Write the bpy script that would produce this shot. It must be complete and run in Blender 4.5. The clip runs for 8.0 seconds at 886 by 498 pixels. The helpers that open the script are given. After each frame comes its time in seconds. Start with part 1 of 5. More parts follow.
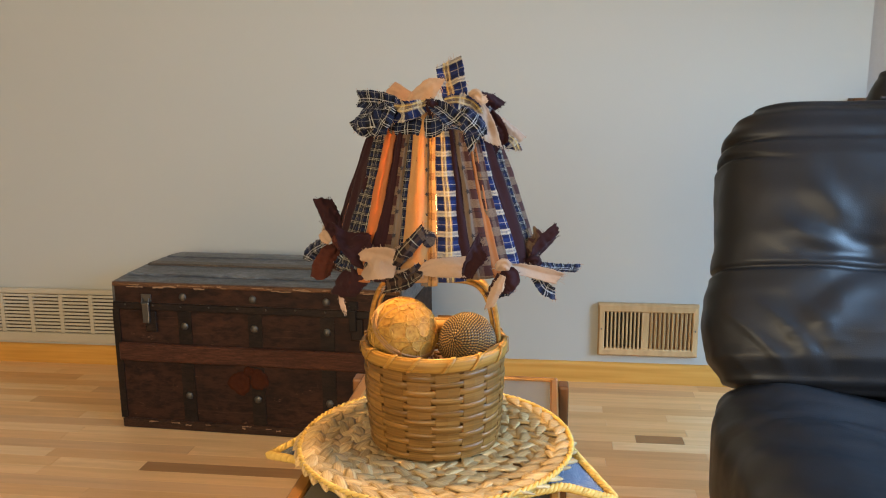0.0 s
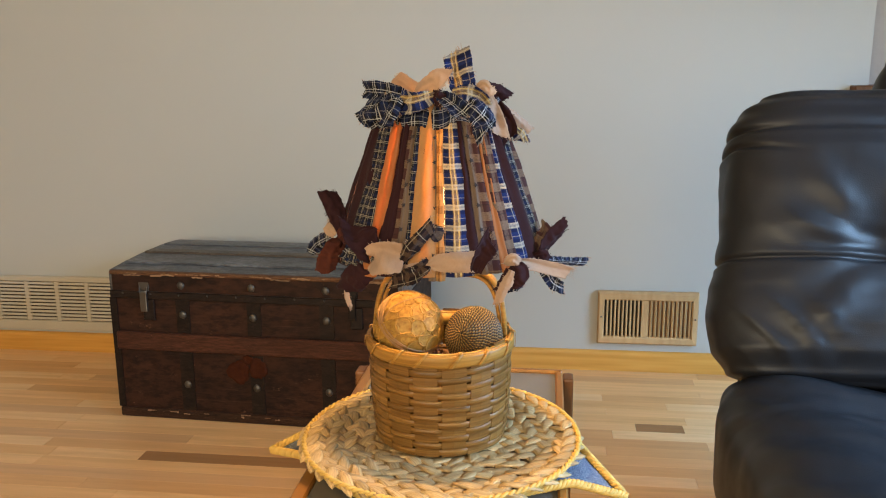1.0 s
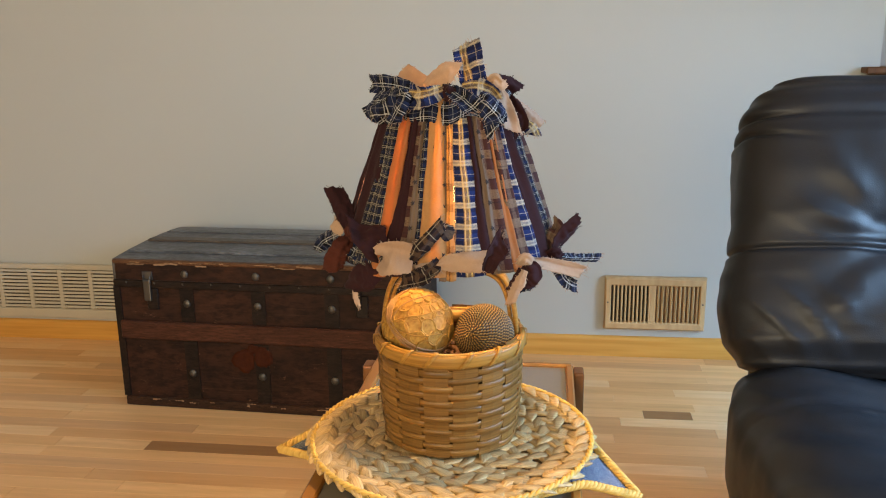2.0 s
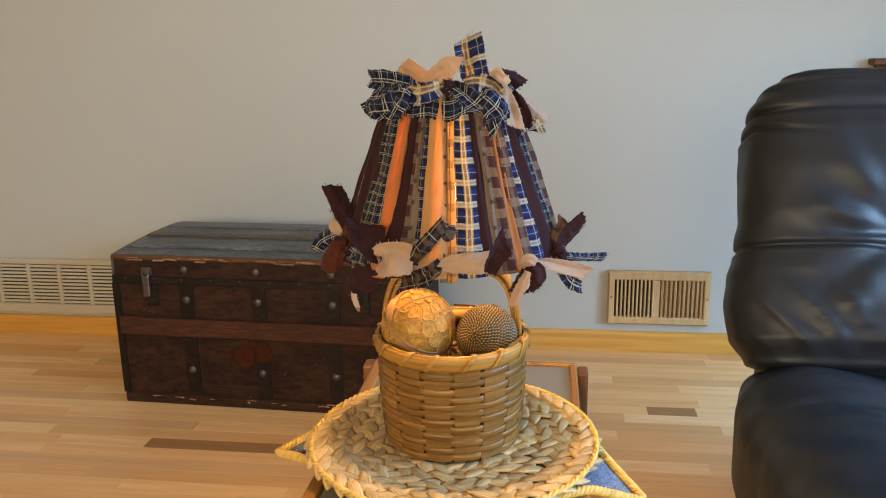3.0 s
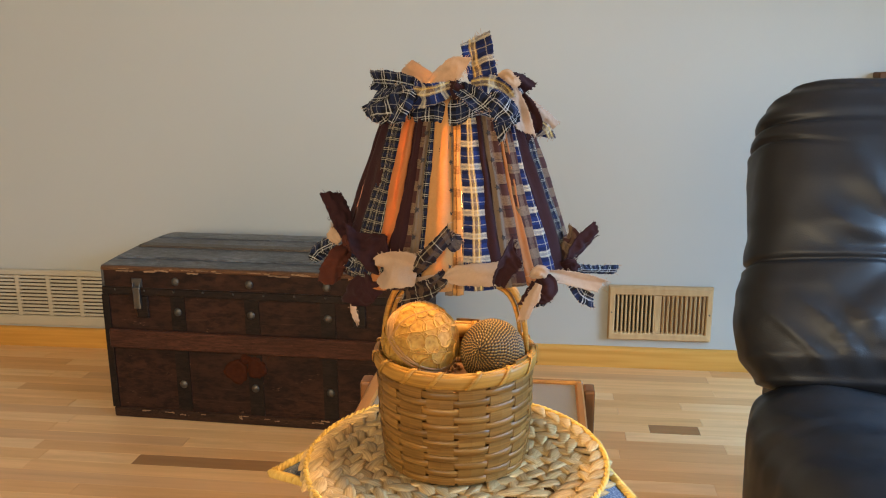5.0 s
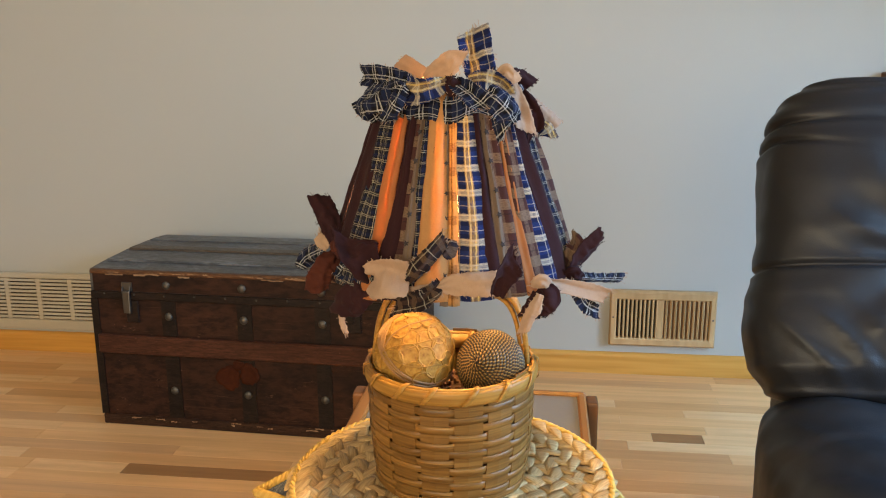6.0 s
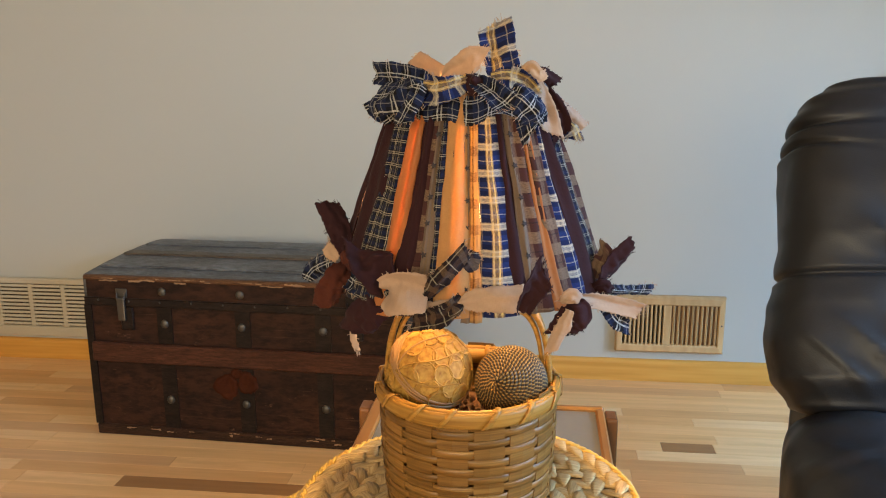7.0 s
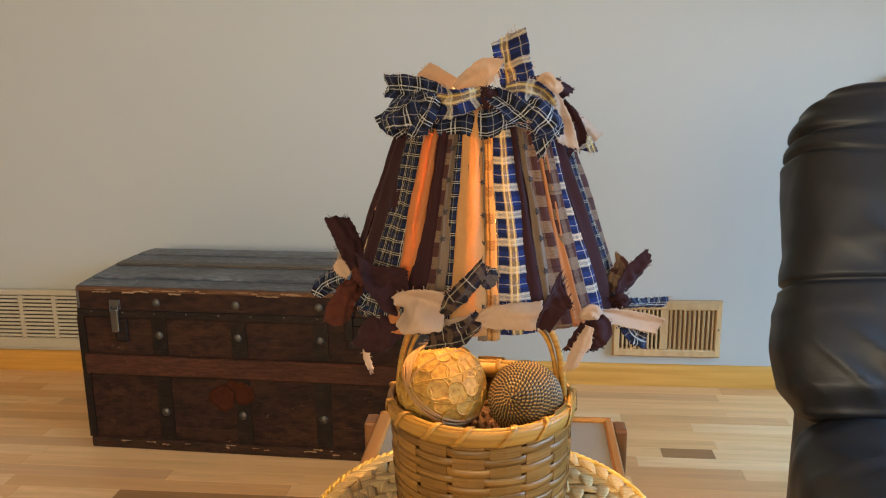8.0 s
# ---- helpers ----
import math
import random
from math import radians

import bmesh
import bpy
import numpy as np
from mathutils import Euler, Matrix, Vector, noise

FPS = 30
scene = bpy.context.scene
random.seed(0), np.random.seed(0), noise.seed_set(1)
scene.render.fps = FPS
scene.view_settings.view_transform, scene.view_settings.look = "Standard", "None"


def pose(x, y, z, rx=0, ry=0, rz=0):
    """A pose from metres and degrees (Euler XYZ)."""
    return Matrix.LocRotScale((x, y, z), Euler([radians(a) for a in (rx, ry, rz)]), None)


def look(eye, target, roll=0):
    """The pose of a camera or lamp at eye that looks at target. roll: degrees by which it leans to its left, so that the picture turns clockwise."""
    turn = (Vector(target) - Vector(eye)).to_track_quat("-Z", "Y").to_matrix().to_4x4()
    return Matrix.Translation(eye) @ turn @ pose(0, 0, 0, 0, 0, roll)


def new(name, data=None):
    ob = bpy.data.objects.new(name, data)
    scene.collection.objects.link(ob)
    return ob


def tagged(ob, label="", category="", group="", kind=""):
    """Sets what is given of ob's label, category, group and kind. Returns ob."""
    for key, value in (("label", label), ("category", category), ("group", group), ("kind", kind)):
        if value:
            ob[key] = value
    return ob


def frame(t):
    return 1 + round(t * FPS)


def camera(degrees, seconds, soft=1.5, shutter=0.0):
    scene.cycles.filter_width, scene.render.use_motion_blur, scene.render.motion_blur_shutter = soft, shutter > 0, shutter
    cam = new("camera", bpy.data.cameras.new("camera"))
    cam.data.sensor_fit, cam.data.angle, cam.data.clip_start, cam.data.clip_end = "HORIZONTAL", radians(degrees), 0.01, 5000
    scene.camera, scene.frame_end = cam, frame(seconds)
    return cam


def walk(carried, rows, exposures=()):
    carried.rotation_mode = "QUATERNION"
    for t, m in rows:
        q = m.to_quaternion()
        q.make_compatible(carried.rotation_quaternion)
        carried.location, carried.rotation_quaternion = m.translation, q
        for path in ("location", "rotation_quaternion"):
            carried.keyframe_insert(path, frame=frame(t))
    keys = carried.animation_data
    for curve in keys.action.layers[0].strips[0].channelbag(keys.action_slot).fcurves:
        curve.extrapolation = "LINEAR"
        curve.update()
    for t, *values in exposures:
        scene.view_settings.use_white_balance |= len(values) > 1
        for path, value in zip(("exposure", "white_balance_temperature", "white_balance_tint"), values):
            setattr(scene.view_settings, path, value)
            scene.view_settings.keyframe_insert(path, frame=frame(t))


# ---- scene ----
cam = camera(56.3, 8.0, soft=1.1)
PATH = [
    (0, (0.172, -0.068, 1.143), (-0.08, 1.877, 0.751), -0.5),
    (0.5, (0.162, -0.059, 1.146), (-0.082, 1.884, 0.738), -0.5),
    (1, (0.153, -0.05, 1.152), (-0.086, 1.889, 0.723), -0.4),
    (1.5, (0.143, -0.035, 1.163), (-0.097, 1.897, 0.708), -0.6),
    (3, (0.137, 0.011, 1.174), (-0.112, 1.932, 0.677), -0.9),
    (3.5, (0.133, 0.031, 1.166), (-0.114, 1.954, 0.674), -0.8),
    (4, (0.128, 0.052, 1.163), (-0.114, 1.977, 0.68), -0.6),
    (4.5, (0.12, 0.053, 1.16), (-0.118, 1.982, 0.689), -0.5),
    (6, (0.115, 0.127, 1.147), (-0.12, 2.059, 0.687), -0.3),
    (6.5, (0.1, 0.175, 1.143), (-0.134, 2.107, 0.684), -0.3),
    (7, (0.082, 0.191, 1.142), (-0.142, 2.125, 0.685), -0.3),
    (7.5, (0.069, 0.195, 1.152), (-0.139, 2.132, 0.699), -0.4),
    (8, (0.053, 0.207, 1.151), (-0.142, 2.145, 0.701), -0.7),
]
walk(cam, [(t, look(eye, target, roll)) for t, eye, target, roll in PATH])

# ---- world, daylight and lamp ----
world = bpy.data.worlds.new("sky")
scene.world = world
world.use_nodes = True
wn = world.node_tree
sky = wn.nodes.new("ShaderNodeTexSky")
sky.sky_type = "NISHITA"
sky.sun_disc = False
sky.sun_elevation, sky.sun_rotation = radians(38), radians(120)
wn.links.new(sky.outputs[0], wn.nodes["Background"].inputs[0])
wn.nodes["Background"].inputs[1].default_value = 0.12


def area_lamp(name, eye, target, sx, sy, watts, colour, spread=180):
    data = bpy.data.lights.new(name, "AREA")
    data.shape, data.size, data.size_y, data.energy, data.color = "RECTANGLE", sx, sy, watts, colour
    data.spread = radians(spread)
    ob = new(name, data)
    ob.matrix_world = look(eye, target)
    return ob


# daylight in the east window, then an added warm fill behind the camera
area_lamp("window_daylight", (2.76, 0.9, 1.45), (0.0, 1.5, -0.5), 1.9, 1.45, 112, (0.36, 0.63, 1.0), 112)
area_lamp("window_daylight", (-0.55, -2.66, 1.5), (-0.45, 0.0, 0.2), 2.5, 1.4, 150, (1.0, 0.835, 0.57))

bulb_light = bpy.data.lights.new("bulb_light", "POINT")
bulb_light.energy, bulb_light.color, bulb_light.shadow_soft_size = 30.0, (1.0, 0.60, 0.22), 0.025
new("bulb_light", bulb_light).location = (0.006, 1.118, 0.995)


# ---- materials ----
def mat_base(name, rough=0.6, metal=0.0, spec=0.5):
    m = bpy.data.materials.new(name)
    m.use_nodes = True
    b = m.node_tree.nodes["Principled BSDF"]
    b.inputs["Roughness"].default_value = rough
    b.inputs["Metallic"].default_value = metal
    b.inputs["Specular IOR Level"].default_value = spec
    return m, m.node_tree, b


def val(nt, op, a, b=None):
    n = nt.nodes.new("ShaderNodeMath")
    n.operation = op
    for i, v in enumerate((a, b)):
        if v is None:
            continue
        if isinstance(v, (int, float)):
            n.inputs[i].default_value = v
        else:
            nt.links.new(v, n.inputs[i])
    return n.outputs[0]


def mixc(nt, fac, a, b, mode="MIX"):
    n = nt.nodes.new("ShaderNodeMix")
    n.data_type, n.blend_type = "RGBA", mode
    for i, v in ((0, fac), (6, a), (7, b)):
        if isinstance(v, (int, float)):
            n.inputs[i].default_value = v
        elif isinstance(v, tuple):
            n.inputs[i].default_value = (*v, 1)
        else:
            nt.links.new(v, n.inputs[i])
    return n.outputs[2]


def coords(nt, kind="Object", scale=(1, 1, 1)):
    t = nt.nodes.new("ShaderNodeTexCoord")
    mp = nt.nodes.new("ShaderNodeMapping")
    mp.inputs["Scale"].default_value = scale
    nt.links.new(t.outputs[kind], mp.inputs[0])
    return mp.outputs[0]


def noise_fac(nt, vec, scale, detail=4, rough=0.55):
    n = nt.nodes.new("ShaderNodeTexNoise")
    n.inputs["Scale"].default_value, n.inputs["Detail"].default_value, n.inputs["Roughness"].default_value = scale, detail, rough
    nt.links.new(vec, n.inputs["Vector"])
    return n.outputs["Fac"]


def ramp(nt, fac, stops):
    r = nt.nodes.new("ShaderNodeValToRGB")
    el = r.color_ramp.elements
    while len(el) < len(stops):
        el.new(0.5)
    for e, (p, c) in zip(el, stops):
        e.position, e.color = p, (*c, 1)
    nt.links.new(fac, r.inputs[0])
    return r.outputs[0]


def bump(nt, b, height, strength=0.3, dist=0.002):
    n = nt.nodes.new("ShaderNodeBump")
    n.inputs["Strength"].default_value, n.inputs["Distance"].default_value = strength, dist
    nt.links.new(height, n.inputs["Height"])
    nt.links.new(n.outputs[0], b.inputs["Normal"])


def rnd_offset(nt, vec):
    """Shifts the texture by the object's own random number, so that no two pieces look alike."""
    info = nt.nodes.new("ShaderNodeObjectInfo")
    add = nt.nodes.new("ShaderNodeVectorMath")
    mul = val(nt, "MULTIPLY", info.outputs["Random"], 37.0)
    comb = nt.nodes.new("ShaderNodeCombineXYZ")
    for i in range(3):
        nt.links.new(mul, comb.inputs[i])
    nt.links.new(vec, add.inputs[0])
    nt.links.new(comb.outputs[0], add.inputs[1])
    return add.outputs[0], info.outputs["Random"]


def mottled(name, c1, c2, scale=8, fine=120, rough=0.6, bump_s=0.25, bump_d=0.001, metal=0.0, spec=0.5, kind="Object", stretch=(1, 1, 1)):
    m, nt, b = mat_base(name, rough, metal, spec)
    v, _ = rnd_offset(nt, coords(nt, kind, stretch))
    big, small = noise_fac(nt, v, scale), noise_fac(nt, v, fine, 3)
    col = mixc(nt, big, c1, c2)
    dark = tuple(x * 0.72 for x in c2)
    col = mixc(nt, val(nt, "MULTIPLY", small, 0.5), col, dark)
    nt.links.new(col, b.inputs["Base Color"])
    nt.links.new(val(nt, "ADD", val(nt, "MULTIPLY", big, 0.25), rough - 0.12), b.inputs["Roughness"])
    bump(nt, b, small, bump_s, bump_d)
    return m


def wood(name, c1, c2, c3, axis_scale=(3, 60, 60), rough=0.42, spread=0.35, tone=0.5, gloss=0.25):
    m, nt, b = mat_base(name, rough, 0, gloss)
    v, rnd = rnd_offset(nt, coords(nt, "Object", axis_scale))
    g = noise_fac(nt, v, 1.0, 6, 0.6)
    fine = noise_fac(nt, v, 4.0, 4, 0.7)
    col = ramp(nt, g, [(0.3, c1), (0.52, c2), (0.72, c3)])
    col = mixc(nt, val(nt, "MULTIPLY", fine, 0.45), col, tuple(x * 0.7 for x in c1))
    bright = val(nt, "ADD", val(nt, "MULTIPLY", rnd, spread), 1.0 - spread * tone)
    comb = nt.nodes.new("ShaderNodeCombineColor")
    for i in range(3):
        nt.links.new(bright, comb.inputs[i])
    col = mixc(nt, 1.0, col, comb.outputs[0], "MULTIPLY")
    nt.links.new(col, b.inputs["Base Color"])
    nt.links.new(val(nt, "ADD", val(nt, "MULTIPLY", fine, 0.2), rough - 0.1), b.inputs["Roughness"])
    bump(nt, b, fine, 0.15, 0.0006)
    return m


def plank_wood(name, fixed=None):
    m, nt, b = mat_base(name, 0.3, 0, 0.35)
    vec = coords(nt, "Object", (1, 1, 1))
    v, rnd = rnd_offset(nt, vec)
    st = nt.nodes.new("ShaderNodeMapping")
    st.inputs["Scale"].default_value = (2.0, 38, 38)
    nt.links.new(v, st.inputs[0])
    g = noise_fac(nt, st.outputs[0], 1.0, 6, 0.62)
    fine = noise_fac(nt, st.outputs[0], 5.0, 3, 0.7)
    tone = fixed or ramp(nt, rnd, [(0.0, (0.68, 0.375, 0.16)), (0.14, (0.76, 0.425, 0.18)), (0.35, (0.82, 0.475, 0.205)), (0.62, (0.88, 0.54, 0.245)), (0.9, (0.91, 0.615, 0.32))])
    col = mixc(nt, val(nt, "MULTIPLY", ramp(nt, g, [(0.3, (0, 0, 0)), (0.75, (1, 1, 1))]), 0.48), tone, tuple(0.55 * q for q in fixed) if fixed else (0.44, 0.22, 0.075))
    col = mixc(nt, val(nt, "MULTIPLY", fine, 0.12), col, (0.34, 0.19, 0.09))
    nt.links.new(col, b.inputs["Base Color"])
    nt.links.new(val(nt, "ADD", val(nt, "MULTIPLY", fine, 0.18), 0.24), b.inputs["Roughness"])
    bump(nt, b, fine, 0.1, 0.0005)
    return m


def plaid(name, base, stripes, through_light=0.25, rough=0.85, crease=0.5):
    """A woven check: stripes are (axis 0 across or 1 along, period, start, width, colour, strength), in metres of cloth."""
    m, nt, b = mat_base(name, rough, 0, 0.1)
    uvn = nt.nodes.new("ShaderNodeTexCoord")
    sep = nt.nodes.new("ShaderNodeSeparateXYZ")
    nt.links.new(uvn.outputs["UV"], sep.inputs[0])
    wob = noise_fac(nt, uvn.outputs["UV"], 55, 3)
    threads = []
    for stretch in ((1500, 260, 1), (260, 1500, 1)):
        mp = nt.nodes.new("ShaderNodeMapping")
        mp.inputs["Scale"].default_value = stretch
        nt.links.new(uvn.outputs["UV"], mp.inputs[0])
        threads.append(noise_fac(nt, mp.outputs[0], 1.0, 2))
    col = base
    for axis, period, start, width, colour, strength in stripes:
        pos = val(nt, "ADD", sep.outputs[axis], val(nt, "MULTIPLY", wob, 0.0026))
        f = val(nt, "FRACT", val(nt, "DIVIDE", val(nt, "ADD", pos, 1.0 - start), period))
        mask = val(nt, "LESS_THAN", f, width / period)
        # the crossing threads break the stripe up
        worn = val(nt, "MINIMUM", val(nt, "MULTIPLY", val(nt, "SUBTRACT", threads[axis], 0.22), 2.6), 1.0)
        mask = val(nt, "MULTIPLY", val(nt, "MULTIPLY", mask, strength), worn)
        col = mixc(nt, val(nt, "MAXIMUM", mask, 0.0), col, colour)
    if isinstance(col, tuple):
        col = mixc(nt, 0.0, col, col)
    weave = val(nt, "MULTIPLY", val(nt, "ADD", threads[0], threads[1]), 0.5)
    soil = noise_fac(nt, uvn.outputs["UV"], 45, 4, 0.65)
    col = mixc(nt, val(nt, "MULTIPLY", weave, 0.45), col, mixc(nt, 0.75, col, (0.004, 0.003, 0.003)))
    col = mixc(nt, val(nt, "MULTIPLY", soil, 0.35), col, mixc(nt, 0.7, col, (0.008, 0.005, 0.004)))
    nt.links.new(col, b.inputs["Base Color"])
    b.inputs["Sheen Weight"].default_value = 0.03
    crumple_h = noise_fac(nt, uvn.outputs["UV"], 110, 3, 0.6)
    height = val(nt, "ADD", val(nt, "MULTIPLY", weave, 0.14), val(nt, "MULTIPLY", crumple_h, 0.55))
    bump(nt, b, height, crease, 0.0028)
    tr = nt.nodes.new("ShaderNodeBsdfTranslucent")
    nt.links.new(col, tr.inputs[0])
    mx = nt.nodes.new("ShaderNodeMixShader")
    mx.inputs[0].default_value = through_light
    nt.links.new(b.outputs[0], mx.inputs[1])
    nt.links.new(tr.outputs[0], mx.inputs[2])
    nt.links.new(mx.outputs[0], nt.nodes["Material Output"].inputs[0])
    return m


NAVY, CREAM, WHITE = (0.010, 0.013, 0.036), (0.62, 0.55, 0.42), (0.62, 0.62, 0.62)
CLOTH = {
    "blue_plaid": plaid("blue_plaid_flannel", (0.013, 0.020, 0.080), [
        (1, 0.027, 0.000, 0.009, (0.020, 0.040, 0.165), 0.9), (1, 0.027, 0.014, 0.008, (0.56, 0.51, 0.42), 0.72),
        # centre warp tinted yellow to paint in the lamp's glow
        (0, 0.040, 0.012, 0.010, (0.70, 0.46, 0.13), 0.42), (0, 0.040, 0.013, 0.0018, (0.78, 0.62, 0.34), 0.9), (0, 0.040, 0.0185, 0.0018, (0.84, 0.58, 0.18), 0.9),
        (1, 0.027, 0.0150, 0.0014, CREAM, 0.85), (1, 0.027, 0.0195, 0.0014, CREAM, 0.85), (1, 0.027, 0.005, 0.0010, CREAM, 0.55),
        (0, 0.040, 0.033, 0.0014, CREAM, 0.75), (0, 0.040, 0.002, 0.0010, CREAM, 0.55)], 0.3),
    "dark_plaid": plaid("dark_navy_plaid_flannel", (0.008, 0.009, 0.018), [
        (0, 0.0135, 0.002, 0.004, NAVY, 0.9), (1, 0.0130, 0.002, 0.004, (0.012, 0.018, 0.06), 0.9),
        (0, 0.0135, 0.0085, 0.0008, CREAM, 0.72), (0, 0.0135, 0.0105, 0.0008, CREAM, 0.6),
        (1, 0.0130, 0.008, 0.0008, CREAM, 0.62), (1, 0.0130, 0.010, 0.0008, CREAM, 0.62), (0, 0.0135, 0.001, 0.0006, CREAM, 0.35)], 0.18),
    "bow_plaid": plaid("navy_and_white_tartan", (0.006, 0.007, 0.013), [
        (0, 0.020, 0.000, 0.008, (0.010, 0.015, 0.045), 0.9), (1, 0.021, 0.002, 0.009, (0.014, 0.024, 0.075), 0.85),
        (0, 0.020, 0.011, 0.0011, WHITE, 0.75), (0, 0.020, 0.0140, 0.0010, WHITE, 0.6), (0, 0.020, 0.004, 0.0007, WHITE, 0.3),
        (1, 0.021, 0.014, 0.0012, WHITE, 0.75), (1, 0.021, 0.0172, 0.0011, WHITE, 0.7), (1, 0.021, 0.006, 0.0008, WHITE, 0.35)], 0.16, 0.85, 0.7),
    "brown_plaid": plaid("black_brown_and_tan_plaid", (0.016, 0.010, 0.013), [
        (1, 0.023, 0.000, 0.007, (0.20, 0.125, 0.07), 0.55), (0, 0.018, 0.002, 0.005, (0.09, 0.05, 0.035), 0.6),
        (1, 0.023, 0.012, 0.0012, CREAM, 0.5), (0, 0.018, 0.011, 0.0010, CREAM, 0.4)], 0.16, 0.85, 0.7),
    "check": plaid("brown_and_tan_check", (0.07, 0.028, 0.026), [
        (1, 0.026, 0.0, 0.012, (0.32, 0.22, 0.14), 0.7), (0, 0.018, 0.0, 0.007, (0.26, 0.17, 0.11), 0.5),
        (1, 0.030, 0.020, 0.0012, (0.02, 0.015, 0.02), 0.6)], 0.22),
    "maroon": plaid("maroon_cotton", (0.037, 0.013, 0.016), [], 0.2),
    "rust": plaid("rust_brown_cotton", (0.090, 0.025, 0.016), [], 0.22),
    "peach": plaid("peach_cotton", (0.60, 0.31, 0.12), [], 0.34),
    "orange": plaid("orange_cotton", (0.50, 0.185, 0.065), [], 0.32),
    "pale_peach": plaid("pale_peach_cotton", (0.54, 0.36, 0.24), [], 0.18),
    "tan": plaid("tan_muslin", (0.52, 0.36, 0.26), [], 0.25),
    "star": plaid("cream_print_cotton", (0.22, 0.155, 0.115), [
        (1, 0.021, 0.004, 0.005, (0.03, 0.02, 0.02), 0.0), (0, 0.012, 0.0, 0.0012, (0.25, 0.16, 0.08), 0.7)], 0.3),
    # gold cream plaid, lightened to imitate bulb light leaking between strips
    "gold_glow": plaid("gold_plaid_with_glow", (0.52, 0.34, 0.15), [
        (1, 0.026, 0.0, 0.010, (0.12, 0.05, 0.03), 0.6), (0, 0.012, 0.002, 0.002, (0.62, 0.44, 0.22), 0.7),
        (0, 0.012, 0.008, 0.0015, (0.10, 0.05, 0.03), 0.8)], 0.62),
}
star_print = mottled("black_print", (0.02, 0.015, 0.015), (0.04, 0.03, 0.03), rough=0.9)


def wall_paint():
    m, nt, b = mat_base("greige_wall_paint", 0.55, 0, 0.3)
    v = coords(nt)
    big, fine = noise_fac(nt, v, 1.3, 3), noise_fac(nt, v, 160, 3)
    nt.links.new(mixc(nt, big, (0.398, 0.397, 0.362), (0.423, 0.422, 0.385)), b.inputs["Base Color"])
    bump(nt, b, fine, 0.12, 0.001)
    return m


def leather_mat():
    m, nt, b = mat_base("black_leather", 0.36, 0, 0.27)
    v = coords(nt)
    vor = nt.nodes.new("ShaderNodeTexVoronoi")
    vor.inputs["Scale"].default_value = 420
    nt.links.new(v, vor.inputs["Vector"])
    big, mid = noise_fac(nt, v, 5, 4), noise_fac(nt, v, 30, 4)
    nt.links.new(mixc(nt, big, (0.009, 0.0095, 0.0115), (0.017, 0.0175, 0.0205)), b.inputs["Base Color"])
    nt.links.new(val(nt, "ADD", val(nt, "MULTIPLY", mid, 0.22), 0.33), b.inputs["Roughness"])
    bump(nt, b, val(nt, "ADD", vor.outputs["Distance"], val(nt, "MULTIPLY", mid, 2.0)), 0.16, 0.0012)
    return m


def trunk_mat(name, c1, c2, c3, rough=0.62, scale=(4, 4, 14), gloss=0.16):
    m, nt, b = mat_base(name, rough, 0, gloss)
    v, _ = rnd_offset(nt, coords(nt, "Object", scale))
    g, f = noise_fac(nt, v, 1.6, 6, 0.7), noise_fac(nt, v, 11, 5, 0.75)
    chips = noise_fac(nt, v, 7.0, 9, 0.8)
    scratch = nt.nodes.new("ShaderNodeMapping")
    scratch.inputs["Scale"].default_value = (0.35, 2.0, 5.0)
    nt.links.new(v, scratch.inputs[0])
    lines = noise_fac(nt, scratch.outputs[0], 6.0, 7, 0.75)
    col = ramp(nt, g, [(0.30, c1), (0.52, tuple((a + b) / 2 for a, b in zip(c1, c2))), (0.68, c2)])
    col = mixc(nt, ramp(nt, f, [(0.42, (0, 0, 0)), (0.62, (0.75, 0.75, 0.75))]), col, tuple(x * 0.4 for x in c1))
    col = mixc(nt, ramp(nt, lines, [(0.60, (0, 0, 0)), (0.70, (0.6, 0.6, 0.6))]), col, tuple((a + b) / 2 for a, b in zip(c2, c3)))
    col = mixc(nt, ramp(nt, chips, [(0.63, (0, 0, 0)), (0.67, (0.8, 0.8, 0.8))]), col, c3)
    nt.links.new(col, b.inputs["Base Color"])
    nt.links.new(val(nt, "ADD", val(nt, "MULTIPLY", f, 0.3), rough - 0.16), b.inputs["Roughness"])
    bump(nt, b, f, 0.35, 0.0015)
    return m


def denim_mat():
    m, nt, b = mat_base("blue_denim", 0.9, 0, 0.2)
    v = coords(nt)
    n1, n2 = noise_fac(nt, v, 18, 4), noise_fac(nt, v, 500, 2)
    col = mixc(nt, n1, (0.03, 0.042, 0.08), (0.085, 0.105, 0.16))
    col = mixc(nt, ramp(nt, n2, [(0.45, (0, 0, 0)), (0.68, (0.8, 0.8, 0.8))]), col, (0.34, 0.37, 0.42))
    nt.links.new(col, b.inputs["Base Color"])
    bump(nt, b, n2, 0.5, 0.0008)
    return m


wall_m = wall_paint()
ceiling_m = mottled("white_ceiling_paint", (0.78, 0.77, 0.74), (0.72, 0.71, 0.68), 2, 90, 0.8, 0.2)
# wall paint darkened to taupe for the shadow above the ledge
niche_shade_m = mottled("shade_toned_wall_paint", (0.37, 0.325, 0.285), (0.40, 0.355, 0.31), 2, 120, 0.7, 0.1)
floor_m = plank_wood("hickory_floor")
floor_brown_m = plank_wood("brown_hickory", (0.38, 0.19, 0.075))
floor_red_m = plank_wood("reddish_hickory", (0.72, 0.41, 0.19))
gap_m = mottled("dark_subfloor", (0.10, 0.06, 0.03), (0.14, 0.08, 0.04), 6, 60, 0.8)
base_m = wood("honey_oak_trim", (0.50, 0.235, 0.045), (0.64, 0.325, 0.07), (0.72, 0.40, 0.10), (2.5, 50, 50), 0.36, 0.1)
